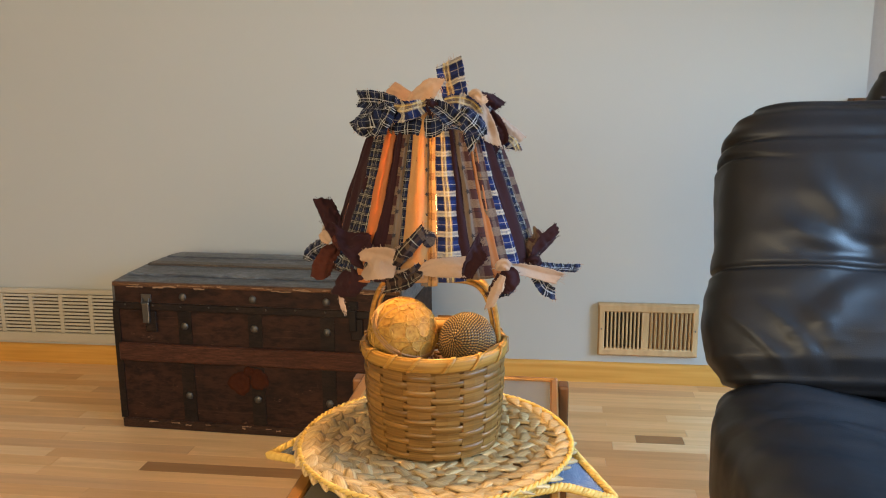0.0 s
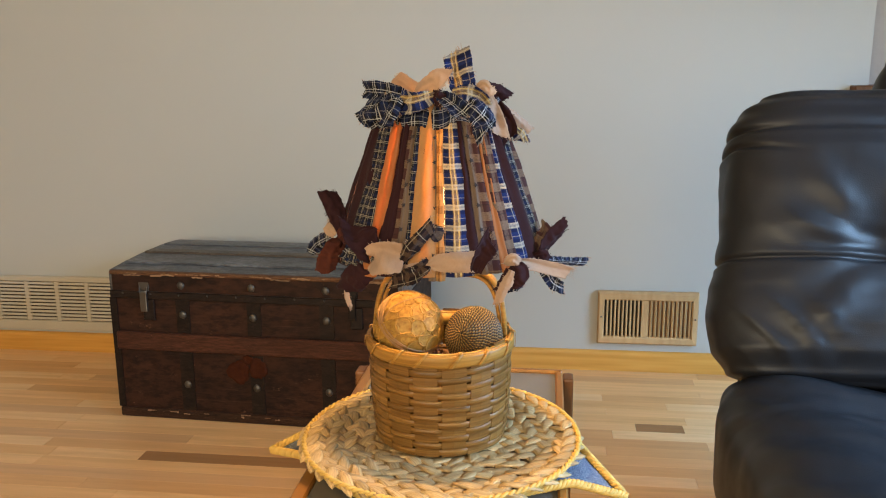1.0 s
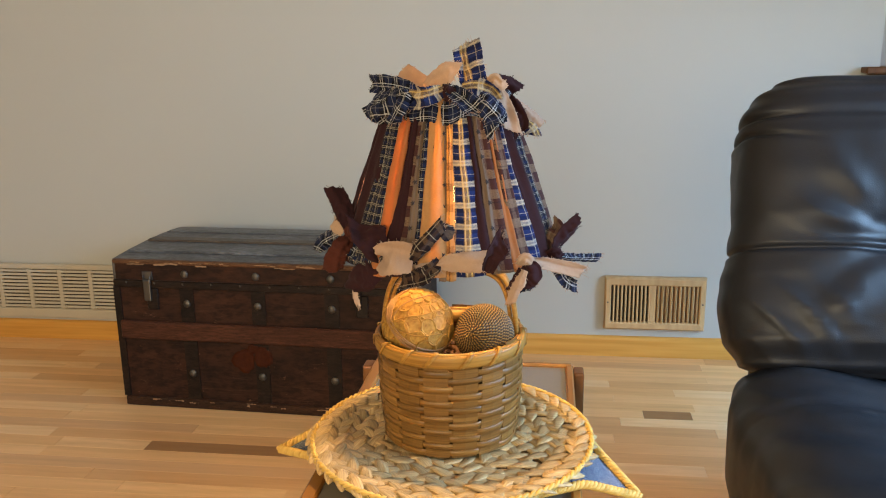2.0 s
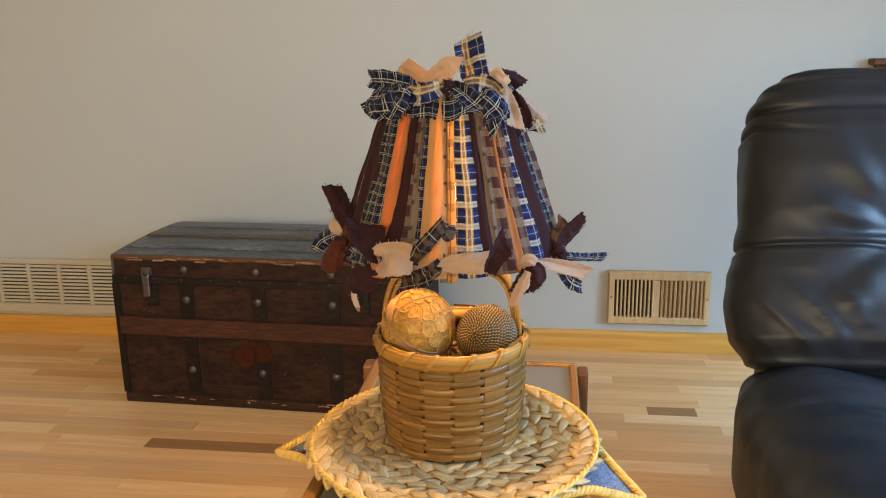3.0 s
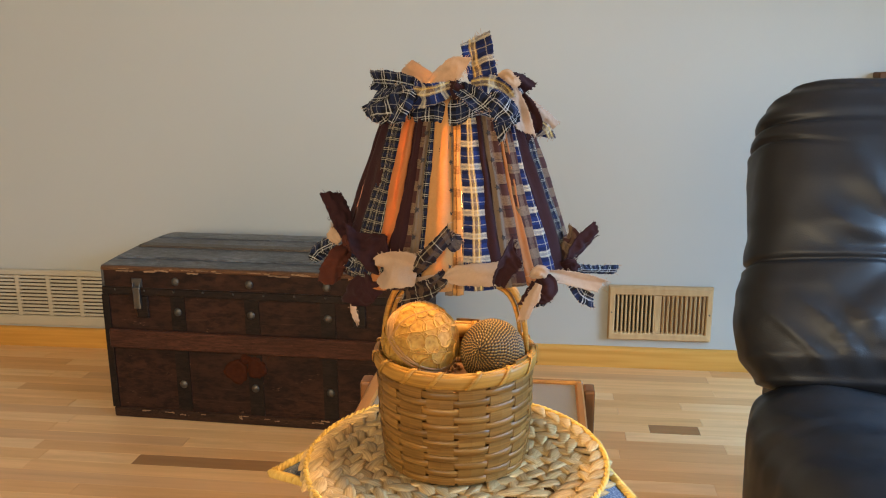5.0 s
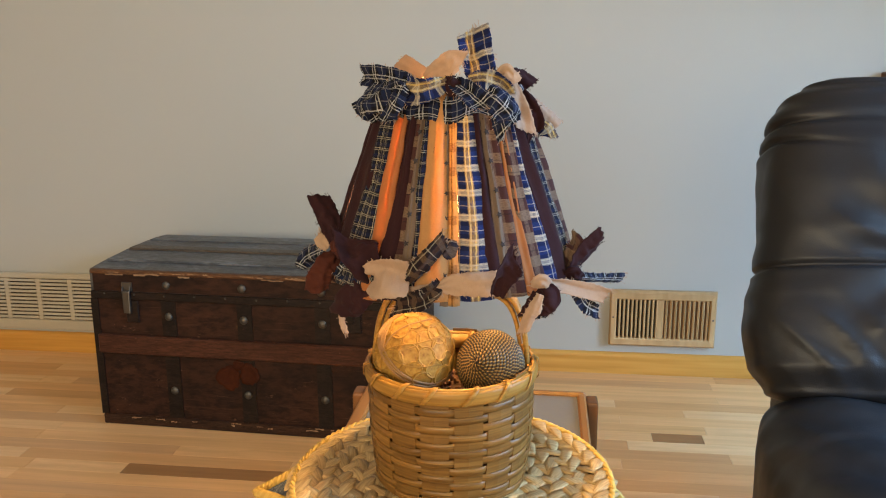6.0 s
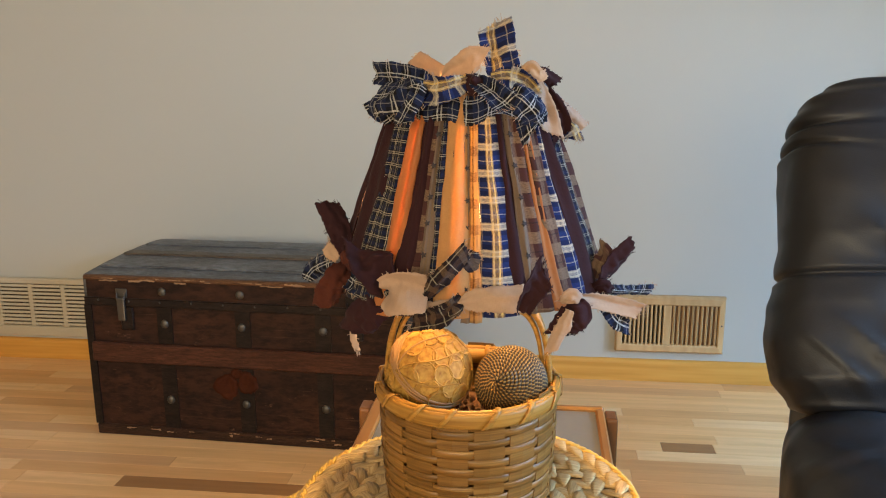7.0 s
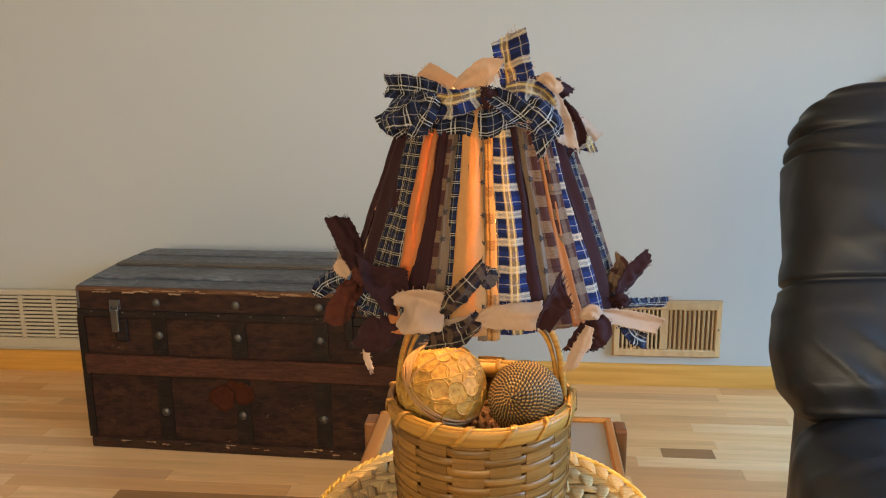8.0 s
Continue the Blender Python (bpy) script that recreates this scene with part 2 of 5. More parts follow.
vent_m = wood("pale_oak", (0.43, 0.265, 0.12), (0.53, 0.345, 0.165), (0.60, 0.41, 0.21), (40, 40, 6), 0.45, 0.16)
# near black, painted for the shade between register slats and ball cords
gap_shade_m = mottled("painted_gap_shade", (0.012, 0.010, 0.008), (0.02, 0.017, 0.014), rough=0.9)
duct_tan = mottled("tan_duct", (0.22, 0.12, 0.06), (0.27, 0.15, 0.08), rough=0.8)
grille_m = mottled("almond_painted_steel", (0.44, 0.39, 0.30), (0.48, 0.43, 0.34), 4, 140, 0.42, 0.08)
# dark tone of the sheet that imitates shade behind the louvres
grille_shade_m = mottled("grille_gap_shade", (0.05, 0.04, 0.03), (0.08, 0.06, 0.045), rough=0.85)
leather = leather_mat()
panel_m = mottled("grey_vinyl", (0.045, 0.041, 0.037), (0.06, 0.055, 0.05), 6, 200, 0.55, 0.2)
thread_m = mottled("black_piping", (0.006, 0.006, 0.008), (0.01, 0.01, 0.012), rough=0.5)
trunk_body_m = trunk_mat("dark_stained_canvas", (0.013, 0.0060, 0.0045), (0.050, 0.0185, 0.0100), (0.17, 0.085, 0.048), 0.55, (2, 2, 5))
# worn blue-black tin, its colour also lifted for the sheen on the lid
trunk_top_m = trunk_mat("worn_tin_with_sheen", (0.040, 0.043, 0.050), (0.17, 0.18, 0.195), (0.46, 0.39, 0.30), 0.40, (3, 9, 9), 0.45)
slat_top_m = trunk_mat("worn_grey_brown_slat", (0.05, 0.034, 0.024), (0.15, 0.115, 0.085), (0.42, 0.34, 0.25), 0.45, (3, 20, 20), 0.4)
slat_m = trunk_mat("red_brown_slat", (0.040, 0.014, 0.008), (0.090, 0.032, 0.017), (0.22, 0.12, 0.07), 0.5, (3, 20, 20))
strap_m = trunk_mat("black_iron_strap", (0.009, 0.006, 0.005), (0.026, 0.015, 0.011), (0.07, 0.035, 0.02), 0.45)
rail_m = trunk_mat("chipped_dark_rail", (0.018, 0.008, 0.005), (0.060, 0.025, 0.013), (0.34, 0.20, 0.11), 0.6, (5, 30, 30))
edge_m = trunk_mat("worn_edge_wood", (0.08, 0.034, 0.015), (0.19, 0.09, 0.04), (0.36, 0.23, 0.12), 0.6, (5, 30, 30))
bare_m = mottled("bare_splintered_wood", (0.20, 0.105, 0.05), (0.34, 0.20, 0.10), 30, 200, 0.8, 0.5)
iron_m = mottled("dull_iron", (0.06, 0.054, 0.046), (0.12, 0.108, 0.094), 30, 200, 0.5, 0.3, 0.001, 0.8)
steel_m = mottled("grey_steel", (0.09, 0.09, 0.092), (0.16, 0.155, 0.15), 30, 200, 0.36, 0.15, 0.001, 0.9)
rust_m = mottled("rusted_leather_patch", (0.008, 0.004, 0.003), (0.075, 0.020, 0.008), 60, 200, 0.85, 0.6, 0.002, 0.0, 0.06)
table_m = wood("orange_oak_table", (0.17, 0.068, 0.014), (0.27, 0.115, 0.024), (0.35, 0.165, 0.038), (30, 4, 30), 0.35, 0.15)
leg_m = wood("brown_oak_leg", (0.085, 0.033, 0.010), (0.135, 0.055, 0.017), (0.18, 0.078, 0.026), (40, 40, 4), 0.4, 0.15)
inset_m = mottled("dusty_smoked_glass", (0.13, 0.115, 0.095), (0.17, 0.15, 0.125), 12, 200, 0.22, 0.05)
splint_m = wood("ash_splint", (0.085, 0.037, 0.008), (0.185, 0.087, 0.019), (0.30, 0.158, 0.041), (14, 14, 500), 0.40, 0.45, 0.5)
stake_m = wood("dark_splint", (0.17, 0.09, 0.036), (0.25, 0.145, 0.06), (0.31, 0.19, 0.085), (60, 60, 10), 0.55, 0.4)
rim_m = wood("honey_splint", (0.22, 0.10, 0.016), (0.33, 0.165, 0.030), (0.42, 0.23, 0.05), (9, 9, 300), 0.42, 0.2)
hyacinth_m = wood("woven_hyacinth", (0.22, 0.14, 0.058), (0.43, 0.297, 0.138), (0.58, 0.435, 0.235), (30, 520, 520), 0.5, 0.55, 0.45)
straw_m = wood("straw_cord", (0.42, 0.25, 0.055), (0.57, 0.37, 0.095), (0.66, 0.47, 0.15), (70, 70, 70), 0.6, 0.15)
denim_m = denim_mat()
# ground weave coloured dark for the shade between the tray's strands
braid_shade_m = mottled("shade_toned_braid_core", (0.07, 0.042, 0.02), (0.12, 0.075, 0.035), 60, 300, 0.9, 0.6, 0.002)
disc_m = wood("sliced_vine_disc", (0.19, 0.085, 0.012), (0.33, 0.175, 0.030), (0.42, 0.25, 0.052), (2.2, 2.2, 200), 0.65, 0.22)
ball_m = mottled("dry_fibre_ball", (0.22, 0.11, 0.022), (0.32, 0.175, 0.038), 40, 260, 0.75, 0.5, 0.001, 0.0, 0.2)
vine_m = mottled("brown_vine", (0.20, 0.10, 0.035), (0.30, 0.16, 0.06), 60, 300, 0.6)
filler_m = mottled("dried_potpourri", (0.09, 0.04, 0.018), (0.19, 0.09, 0.04), 70, 300, 0.8, 0.8, 0.003)
brass_m = mottled("aged_brass", (0.40, 0.27, 0.10), (0.48, 0.33, 0.13), 30, 200, 0.35, 0.1, 0.001, 0.9)


def rope_mat():
    m, nt, b = mat_base("two_tone_seagrass_cord", 0.5, 0, 0.3)
    uvn = nt.nodes.new("ShaderNodeTexCoord")
    sep = nt.nodes.new("ShaderNodeSeparateXYZ")
    nt.links.new(uvn.outputs["UV"], sep.inputs[0])
    tw = val(nt, "FRACT", val(nt, "ADD", val(nt, "DIVIDE", sep.outputs[1], 0.0040), sep.outputs[0]))
    n1 = noise_fac(nt, coords(nt), 300, 2)
    # two tones of the twist; the golden one is raised to paint warm glints
    col = ramp(nt, tw, [(0.0, (0.012, 0.007, 0.004)), (0.42, (0.030, 0.017, 0.007)), (0.70, (0.36, 0.215, 0.065)), (0.95, (0.014, 0.008, 0.004))])
    col = mixc(nt, val(nt, "MULTIPLY", n1, 0.35), col, (0.045, 0.025, 0.010))
    nt.links.new(col, b.inputs["Base Color"])
    bump(nt, b, tw, 0.6, 0.0012)
    return m


rope_m = rope_mat()
bulb_m, bnt, bb = mat_base("lit_bulb", 0.3)
bb.inputs["Emission Color"].default_value = (1.0, 0.62, 0.28, 1)
bb.inputs["Emission Strength"].default_value = 12.0


# ---- mesh helpers ----
def thing(name, at, label, category, group="", kind=""):
    ob = new(name)
    ob.location = at
    return tagged(ob, label, category, group, kind)


def place(ob):
    return Matrix.Translation(ob.location) if ob.parent is None else place(ob.parent) @ ob.matrix_parent_inverse @ ob.matrix_basis


def adopt(ob, parent):
    ob.parent = parent
    ob.matrix_parent_inverse = place(parent).inverted()
    return ob


def stand(ob, origin, at, turn=0.0, k=(1, 1, 1)):
    """Carries a thing that was built round origin to its place, turned about the upright and sized."""
    ob.matrix_basis = pose(*at, 0, 0, turn) @ Matrix.Diagonal((*k, 1)) @ Matrix.Translation([-c for c in origin]) @ ob.matrix_basis
    return ob


def finish(bm, name, material, smooth=True):
    bmesh.ops.recalc_face_normals(bm, faces=bm.faces)
    me = bpy.data.meshes.new(name)
    bm.to_mesh(me)
    bm.free()
    me.materials.append(material)
    if smooth:
        me.shade_smooth()
    return me


def part(name, bm, material, parent=None, label="", smooth=False):
    ob = new(name, finish(bm, name, material, smooth))
    if parent is not None:
        adopt(ob, parent)
    return tagged(ob, label)


def box(x0, x1, y0, y1, z0, z1, bevel=0.0, bm=None, seg=1):
    own = bmesh.new()
    bmesh.ops.create_cube(own, size=1)
    for v in own.verts:
        v.co = Vector(((x0 + x1) / 2 + v.co.x * (x1 - x0), (y0 + y1) / 2 + v.co.y * (y1 - y0), (z0 + z1) / 2 + v.co.z * (z1 - z0)))
    if bevel:
        bmesh.ops.bevel(own, geom=own.edges[:], offset=bevel, segments=seg, affect="EDGES", profile=0.6)
    if bm is None:
        return own
    me = bpy.data.meshes.new("tmp")
    own.to_mesh(me)
    own.free()
    bm.from_mesh(me)
    bpy.data.meshes.remove(me)
    return bm


def lathe(profile, n=48, at=(0, 0, 0), sx=1.0, sy=1.0, bm=None, closed=False):
    bm = bm or bmesh.new()
    rings = []
    for r, z in profile:
        rings.append([bm.verts.new((at[0] + r * sx * math.cos(2 * math.pi * i / n), at[1] + r * sy * math.sin(2 * math.pi * i / n), at[2] + z)) for i in range(n)])
    pairs = list(zip(rings, rings[1:] + ([rings[0]] if closed else [])))
    if not closed:
        pairs = pairs[:len(rings) - 1]
    for a, b in pairs:
        for i in range(n):
            bm.faces.new((a[i], a[(i + 1) % n], b[(i + 1) % n], b[i]))
    if not closed:
        bm.faces.new(rings[0][::-1])
        bm.faces.new(rings[-1])
    return bm


def tube(pts, r, n=8, closed=False, bm=None, flat=1.0):
    """A round cord along pts, with UV: across in turns, along in metres."""
    bm = bm or bmesh.new()
    uv = bm.loops.layers.uv.verify()
    pts = [Vector(p) for p in pts]
    k = len(pts)
    rings, along, up = [], [0.0], None
    for i in range(1, k + (1 if closed else 0)):
        along.append(along[-1] + (pts[i % k] - pts[i - 1]).length)
    for i, p in enumerate(pts):
        a, b = pts[(i - 1) % k if closed else max(i - 1, 0)], pts[(i + 1) % k if closed else min(i + 1, k - 1)]
        d = (b - a).normalized()
        if up is None:
            up = Vector((0, 0, 1)) if abs(d.z) < 0.9 else Vector((1, 0, 0))
        side = d.cross(up).normalized()
        up = side.cross(d).normalized()
        rr = r[i] if isinstance(r, (list, tuple)) else r
        rings.append([bm.verts.new(p + side * rr * math.cos(2 * math.pi * j / n) + up * rr * flat * math.sin(2 * math.pi * j / n)) for j in range(n)])
    for i in range(k if closed else k - 1):
        a, b = rings[i], rings[(i + 1) % k]
        for j in range(n):
            f = bm.faces.new((a[j], a[(j + 1) % n], b[(j + 1) % n], b[j]))
            for lp, (u, v) in zip(f.loops, ((j, i), (j + 1, i), (j + 1, i + 1), (j, i + 1))):
                lp[uv].uv = (u / n, along[v])
    if not closed:
        bm.faces.new(rings[0][::-1])
        bm.faces.new(rings[-1])
    return bm


def cloth(grid, thick, normal, uvs, bm=None):
    """A thin piece of cloth with two sides and hems: grid of points, a normal for each, and (across, along) in metres."""
    bm = bm or bmesh.new()
    uv = bm.loops.layers.uv.verify()
    h, w = len(grid), len(grid[0])
    sides = []
    for s in (0.5, -0.5):
        sides.append([[bm.verts.new(Vector(grid[i][j]) + normal[i][j] * (thick * s)) for j in range(w)] for i in range(h)])

    def face(vs, ij):
        f = bm.faces.new(vs)
        for lp, (i, j) in zip(f.loops, ij):
            lp[uv].uv = uvs[i][j]
    for q, g in enumerate(sides):
        for i in range(h - 1):
            for j in range(w - 1):
                ij = [(i, j), (i, j + 1), (i + 1, j + 1), (i + 1, j)]
                if q:
                    ij = ij[::-1]
                face([g[a][b] for a, b in ij], ij)
    rim = [(0, j) for j in range(w)] + [(i, w - 1) for i in range(1, h)] + [(h - 1, j) for j in range(w - 2, -1, -1)] + [(i, 0) for i in range(h - 2, 0, -1)]
    for a, b in zip(rim, rim[1:] + rim[:1]):
        face([sides[0][b[0]][b[1]], sides[0][a[0]][a[1]], sides[1][a[0]][a[1]], sides[1][b[0]][b[1]]], [b, a, a, b])
    return bm


# ---- the room ----
WALL = 3.045
XL, XR, YB, ZC = -4.2, 2.8, -2.7, 2.5


def wall_piece(name, boxes, material, label):
    bm = bmesh.new()
    for b in boxes:
        box(*b, bm=bm)
    return tagged(part(name, bm, material), label, "wall", kind="structure")


# back wall; the recess over the wooden ledge is added to stand for a shadow
OX0, OX1, OZ0, OZ1 = 1.268, 2.10, 1.058, 2.0
wall_piece("wall_north", [(XL - 0.12, OX0, WALL, WALL + 0.12, -0.1, ZC), (OX1, XR + 0.12, WALL, WALL + 0.12, -0.1, ZC),
                          (OX0, OX1, WALL, WALL + 0.12, -0.1, OZ0), (OX0, OX1, WALL, WALL + 0.12, OZ1, ZC)], wall_m, "smooth greige painted wall with an added shallow recess")
wall_piece("wall_niche", [(OX0 - 0.02, OX1 + 0.02, WALL + 0.121, WALL + 0.2, OZ0 - 0.02, OZ1 + 0.02)], niche_shade_m, "back of the added recess, darkened to stand for a shadow")
wall_piece("wall_west", [(XL - 0.12, XL, YB, WALL, -0.1, ZC)], wall_m, "plain greige painted wall")
wall_piece("wall_east", [(XR, XR + 0.12, YB, -0.1, -0.1, ZC), (XR, XR + 0.12, 1.9, WALL, -0.1, ZC), (XR, XR + 0.12, -0.1, 1.9, -0.1, 0.7), (XR, XR + 0.12, -0.1, 1.9, 2.2, ZC)], wall_m, "greige painted wall with an opening for light")
# the opening here is unseen, added for the warm fill lamp
wall_piece("wall_south", [(XL - 0.12, -1.85, YB - 0.12, YB, -0.1, ZC), (0.75, XR + 0.12, YB - 0.12, YB, -0.1, ZC), (-1.85, 0.75, YB - 0.12, YB, -0.1, 0.75), (-1.85, 0.75, YB - 0.12, YB, 2.25, ZC)], wall_m, "greige painted wall with an opening for light")
tagged(part("ceiling", box(XL - 0.12, XR + 0.12, YB - 0.12, WALL + 0.2, ZC, ZC + 0.1), ceiling_m), "plain white painted ceiling", "ceiling", kind="structure")


def baseboard(x0, x1):
    bm = bmesh.new()
    prof = [(0, 0), (-0.013, 0), (-0.013, 0.066), (-0.011, 0.074), (-0.006, 0.079), (0, 0.081)]
    ends = [[bm.verts.new((x, WALL + a, b)) for a, b in prof] for x in (x0, x1)]
    for i in range(len(prof)):
        j = (i + 1) % len(prof)
        bm.faces.new((ends[0][i], ends[0][j], ends[1][j], ends[1][i]))
    bm.faces.new(ends[0])
    bm.faces.new(ends[1][::-1])
    return tagged(part("baseboard", bm, base_m), "honey oak baseboard along the greige wall", "baseboard", kind="structure")


baseboard(XL, XR)

ledge = thing("window_ledge", (1.70, WALL - 0.03, 1.058), "brown wooden ledge below the shadow-toned wall recess", "ledge", kind="structure")
part("board", box(1.207, 2.16, WALL - 0.055, WALL + 0.12, 1.059, 1.081, 0.004), leg_m, ledge)
part("apron", box(1.225, 2.14, WALL - 0.022, WALL - 0.001, 1.006, 1.058, 0.003), leg_m, ledge)


# ---- wooden wall register ----
def mitred(x0, x1, z0, z1, i0, i1, k0, k1, y, back):
    """Four mitred rails round an opening, chamfered outside and inside."""
    out = [(x0, z0), (x1, z0), (x1, z1), (x0, z1)]
    inn = [(i0, k0), (i1, k0), (i1, k1), (i0, k1)]
    rails = []
    for q in range(4):
        bm = bmesh.new()
        rings = []
        for e in (q, (q + 1) % 4):
            o, n = Vector((out[e][0], 0, out[e][1])), Vector((inn[e][0], 0, inn[e][1]))
            prof = [(0.0, back), (0.0, y + 0.010), (0.10, y + 0.006), (0.22, y), (0.84, y), (1.0, y + 0.004), (1.0, back)]
            rings.append([bm.verts.new(Vector((0, d, 0)) + o.lerp(n, f)) for f, d in prof])
        for i in range(7):
            bm.faces.new((rings[0][i], rings[0][(i + 1) % 7], rings[1][(i + 1) % 7], rings[1][i]))
        bm.faces.new(rings[0])
        bm.faces.new(rings[1][::-1])
        rails.append(bm)
    return rails


def wood_register():
    x0, x1, z0, z1, y = 0.366, 0.738, 0.114, 0.320, WALL - 0.028
    t = thing("wall_register", (0.551, WALL, z0), "pale oak wall register with upright slats", "vent")
    a0, a1, b0, b1, s0, s1 = x0 + 0.024, 0.535, 0.555, x1 - 0.024, z0 + 0.030, z1 - 0.032
    for bm in mitred(x0, x1, z0, z1, a0, b1, s0, s1, y, WALL - 0.001):
        part("frame", bm, vent_m, t)
    part("mullion", box(a1, b0, y + 0.003, WALL - 0.001, s0 + 0.0005, s1 - 0.0005), vent_m, t)
    part("backing", box(a0, a1, WALL - 0.006, WALL - 0.002, s0, s1), gap_shade_m, t)
    part("backing", box(b0, b1, WALL - 0.006, WALL - 0.002, s0, s1), duct_tan, t)
    for lo, hi, turn in ((a0, a1, 4), (b0, b1, -26)):
        me = finish(box(-0.0030, 0.0030, -0.009, 0.009, s0, s1), "slat", vent_m, False)
        n = 10
        for i in range(n):
            s = new("slat", me)
            s.matrix_basis = pose(lo + (i + 0.75) * (hi - lo) / n, y + 0.013, 0, 0, 0, turn)
            adopt(s, t)
    for x, z in ((x0 + 0.012, 0.222), (x1 - 0.012, 0.220)):
        part("screw", lathe([(0.0032, 0), (0.0032, 0.002), (0.001, 0.003)], 10, (0, 0, 0)), iron_m, t).matrix_basis = pose(x, y, z, 90)


wood_register()


def return_grille():
    x0, x1, z0, z1 = -3.10, -1.22, 0.104, 0.356
    t = thing("return_air_grille", ((x0 + x1) / 2, WALL, z0), "almond painted steel return air grille", "vent")
    part("backing", box(x0 + 0.01, x1 - 0.01, WALL - 0.004, WALL - 0.001, z0 + 0.02, z1 - 0.02), grille_shade_m, t)
    y = WALL - 0.016
    part("frame", box(x0, x1, y, WALL - 0.001, 0.330, z1, 0.004), grille_m, t)
    part("frame", box(x0, x1, y, WALL - 0.001, z0, 0.149, 0.004), grille_m, t)
    pitch = 0.1575
    posts = [-2.628 + pitch * k for k in range(-3, 10)]
    for x in posts:
        if x0 < x < x1:
            part("mullion", box(x - 0.010, x + 0.010, y + 0.001, WALL - 0.001, 0.1495, 0.3295), grille_m, t)
    me = finish(box(-pitch / 2 + 0.0105, pitch / 2 - 0.0105, -0.007, 0.005, -0.0052, 0.0052, 0.001), "louvre", grille_m, False)
    for x in posts:
        if x0 + 0.05 < x + pitch / 2 < x1 - 0.05:
            for i in range(11):
                s = new("louvre", me)
                s.matrix_basis = pose(x + pitch / 2, y + 0.006, 0.158 + i * 0.01635, -18)
                adopt(s, t)
    stand(t, (-2.16, WALL, 0.104), (-1.5735, WALL, 0.092), 0, (0.839, 1, 0.917))


return_grille()


# ---- steamer trunk ----
def trunk():
    X0, X1, Y0, Y1 = -1.612, -0.560, 2.482, 2.975
    t = thing("steamer_trunk", ((X0 + X1) / 2, (Y0 + Y1) / 2, 0), "old dark brown steamer trunk with worn slats, on the floor", "trunk")
    zs = 0.447
    part("body", box(X0, X1, Y0, Y1, 0.012, zs - 0.004, 0.004), trunk_body_m, t)
    # lid: upright front, low dome behind
    bm = bmesh.new()
    prof = [(Y0, zs), (Y0, 0.512), (Y0 + 0.006, 0.519), (Y0 + 0.10, 0.525), (Y0 + 0.22, 0.529), (Y0 + 0.34, 0.529), (Y0 + 0.44, 0.524), (Y1 - 0.015, 0.520), (Y1, 0.508), (Y1, zs)]
    ends = [[bm.verts.new((x, a, b)) for a, b in prof] for x in (X0, X1)]
    for i in range(len(prof)):
        j = (i + 1) % len(prof)
        bm.faces.new((ends[0][i], ends[0][j], ends[1][j], ends[1][i]))
    bm.faces.new(ends[0])
    bm.faces.new(ends[1][::-1])
    lid = part("lid", bm, trunk_top_m, t, "worn blue-black lid")
    part("lid_front", box(X0 + 0.012, X1 - 0.012, Y0 - 0.004, Y0 - 0.0005, zs + 0.004, 0.508), trunk_body_m, lid)
    part("lid_edge", box(X0 + 0.004, X1 - 0.004, Y0 - 0.009, Y0 + 0.012, 0.506, 0.5195, 0.004), edge_m, lid, "chipped wooden lid edge")
    part("seam_strip", box(X0, X1, Y0 - 0.0062, Y0 - 0.0002, zs - 0.022, zs + 0.003, 0.002), strap_m, t)
    for f, w in ((0.20, 0.045), (0.47, 0.045), (0.74, 0.045)):
        y = Y0 + f * (Y1 - Y0)
        z = 0.519 + 0.0105 * math.sin(math.pi * f)
        s = box(X0 + 0.01, X1 - 0.01, -w / 2, w / 2, 0, 0.009, 0.003)
        slat = part("lid_slat", s, slat_top_m if f == 0.47 else trunk_top_m, lid)
        slat.matrix_basis = slat.matrix_basis @ pose(0, y, z - 0.003, 2.2 * (1 - 2 * f))
    part("slat", box(X0 + 0.015, X1 - 0.015, Y0 - 0.014, Y0, 0.246, 0.309, 0.004), slat_m, t, "red-brown wooden slat")
    part("base_rail", box(X0 + 0.002, X1 - 0.002, Y0 - 0.008, Y0 + 0.02, 0.0, 0.034, 0.004), rail_m, t, "chipped bottom rail")
    part("base_rail", box(X0 + 0.002, X1 - 0.002, Y1 - 0.02, Y1 + 0.004, 0.0, 0.034, 0.004), rail_m, t)
    for x in (X0, X1):
        s = 1 if x == X0 else -1
        bm = box(min(x, x + s * 0.022), max(x, x + s * 0.022), Y0 - 0.0045, Y0 - 0.0002, 0.034, zs - 0.0225)
        box(min(x - s * 0.003, x + s * 0.0001), max(x - s * 0.003, x + s * 0.0001), Y0 - 0.0045, Y0 + 0.03, 0.034, zs - 0.0225, bm=bm)
        part("corner_iron", bm, strap_m, t)
    for x in (-1.343, -1.082, -0.822):
        for a, b in ((0.034, 0.245), (0.310, zs - 0.0225)):
            part("strap", box(x - 0.025, x + 0.025, Y0 - 0.0032, Y0 - 0.0004, a, b), strap_m, t)
    me = finish(lathe([(0.0135, 0), (0.0130, 0.0025), (0.0112, 0.0032), (0.0085, 0.0056), (0.003, 0.0062)], 18), "stud", iron_m)
    for x in (-1.343, -1.085, -0.822):
        for z, d in ((0.475, 0.004), (0.374, 0.0032), (0.128, 0.0032)):
            s = new("stud", me)
            s.matrix_basis = pose(x, Y0 - d, z, 90)
            adopt(s, t)
    nail = finish(lathe([(0.0036, 0), (0.0030, 0.0016), (0.001, 0.0024)], 10), "nail", iron_m)
    for i in range(10):
        s = new("nail", nail)
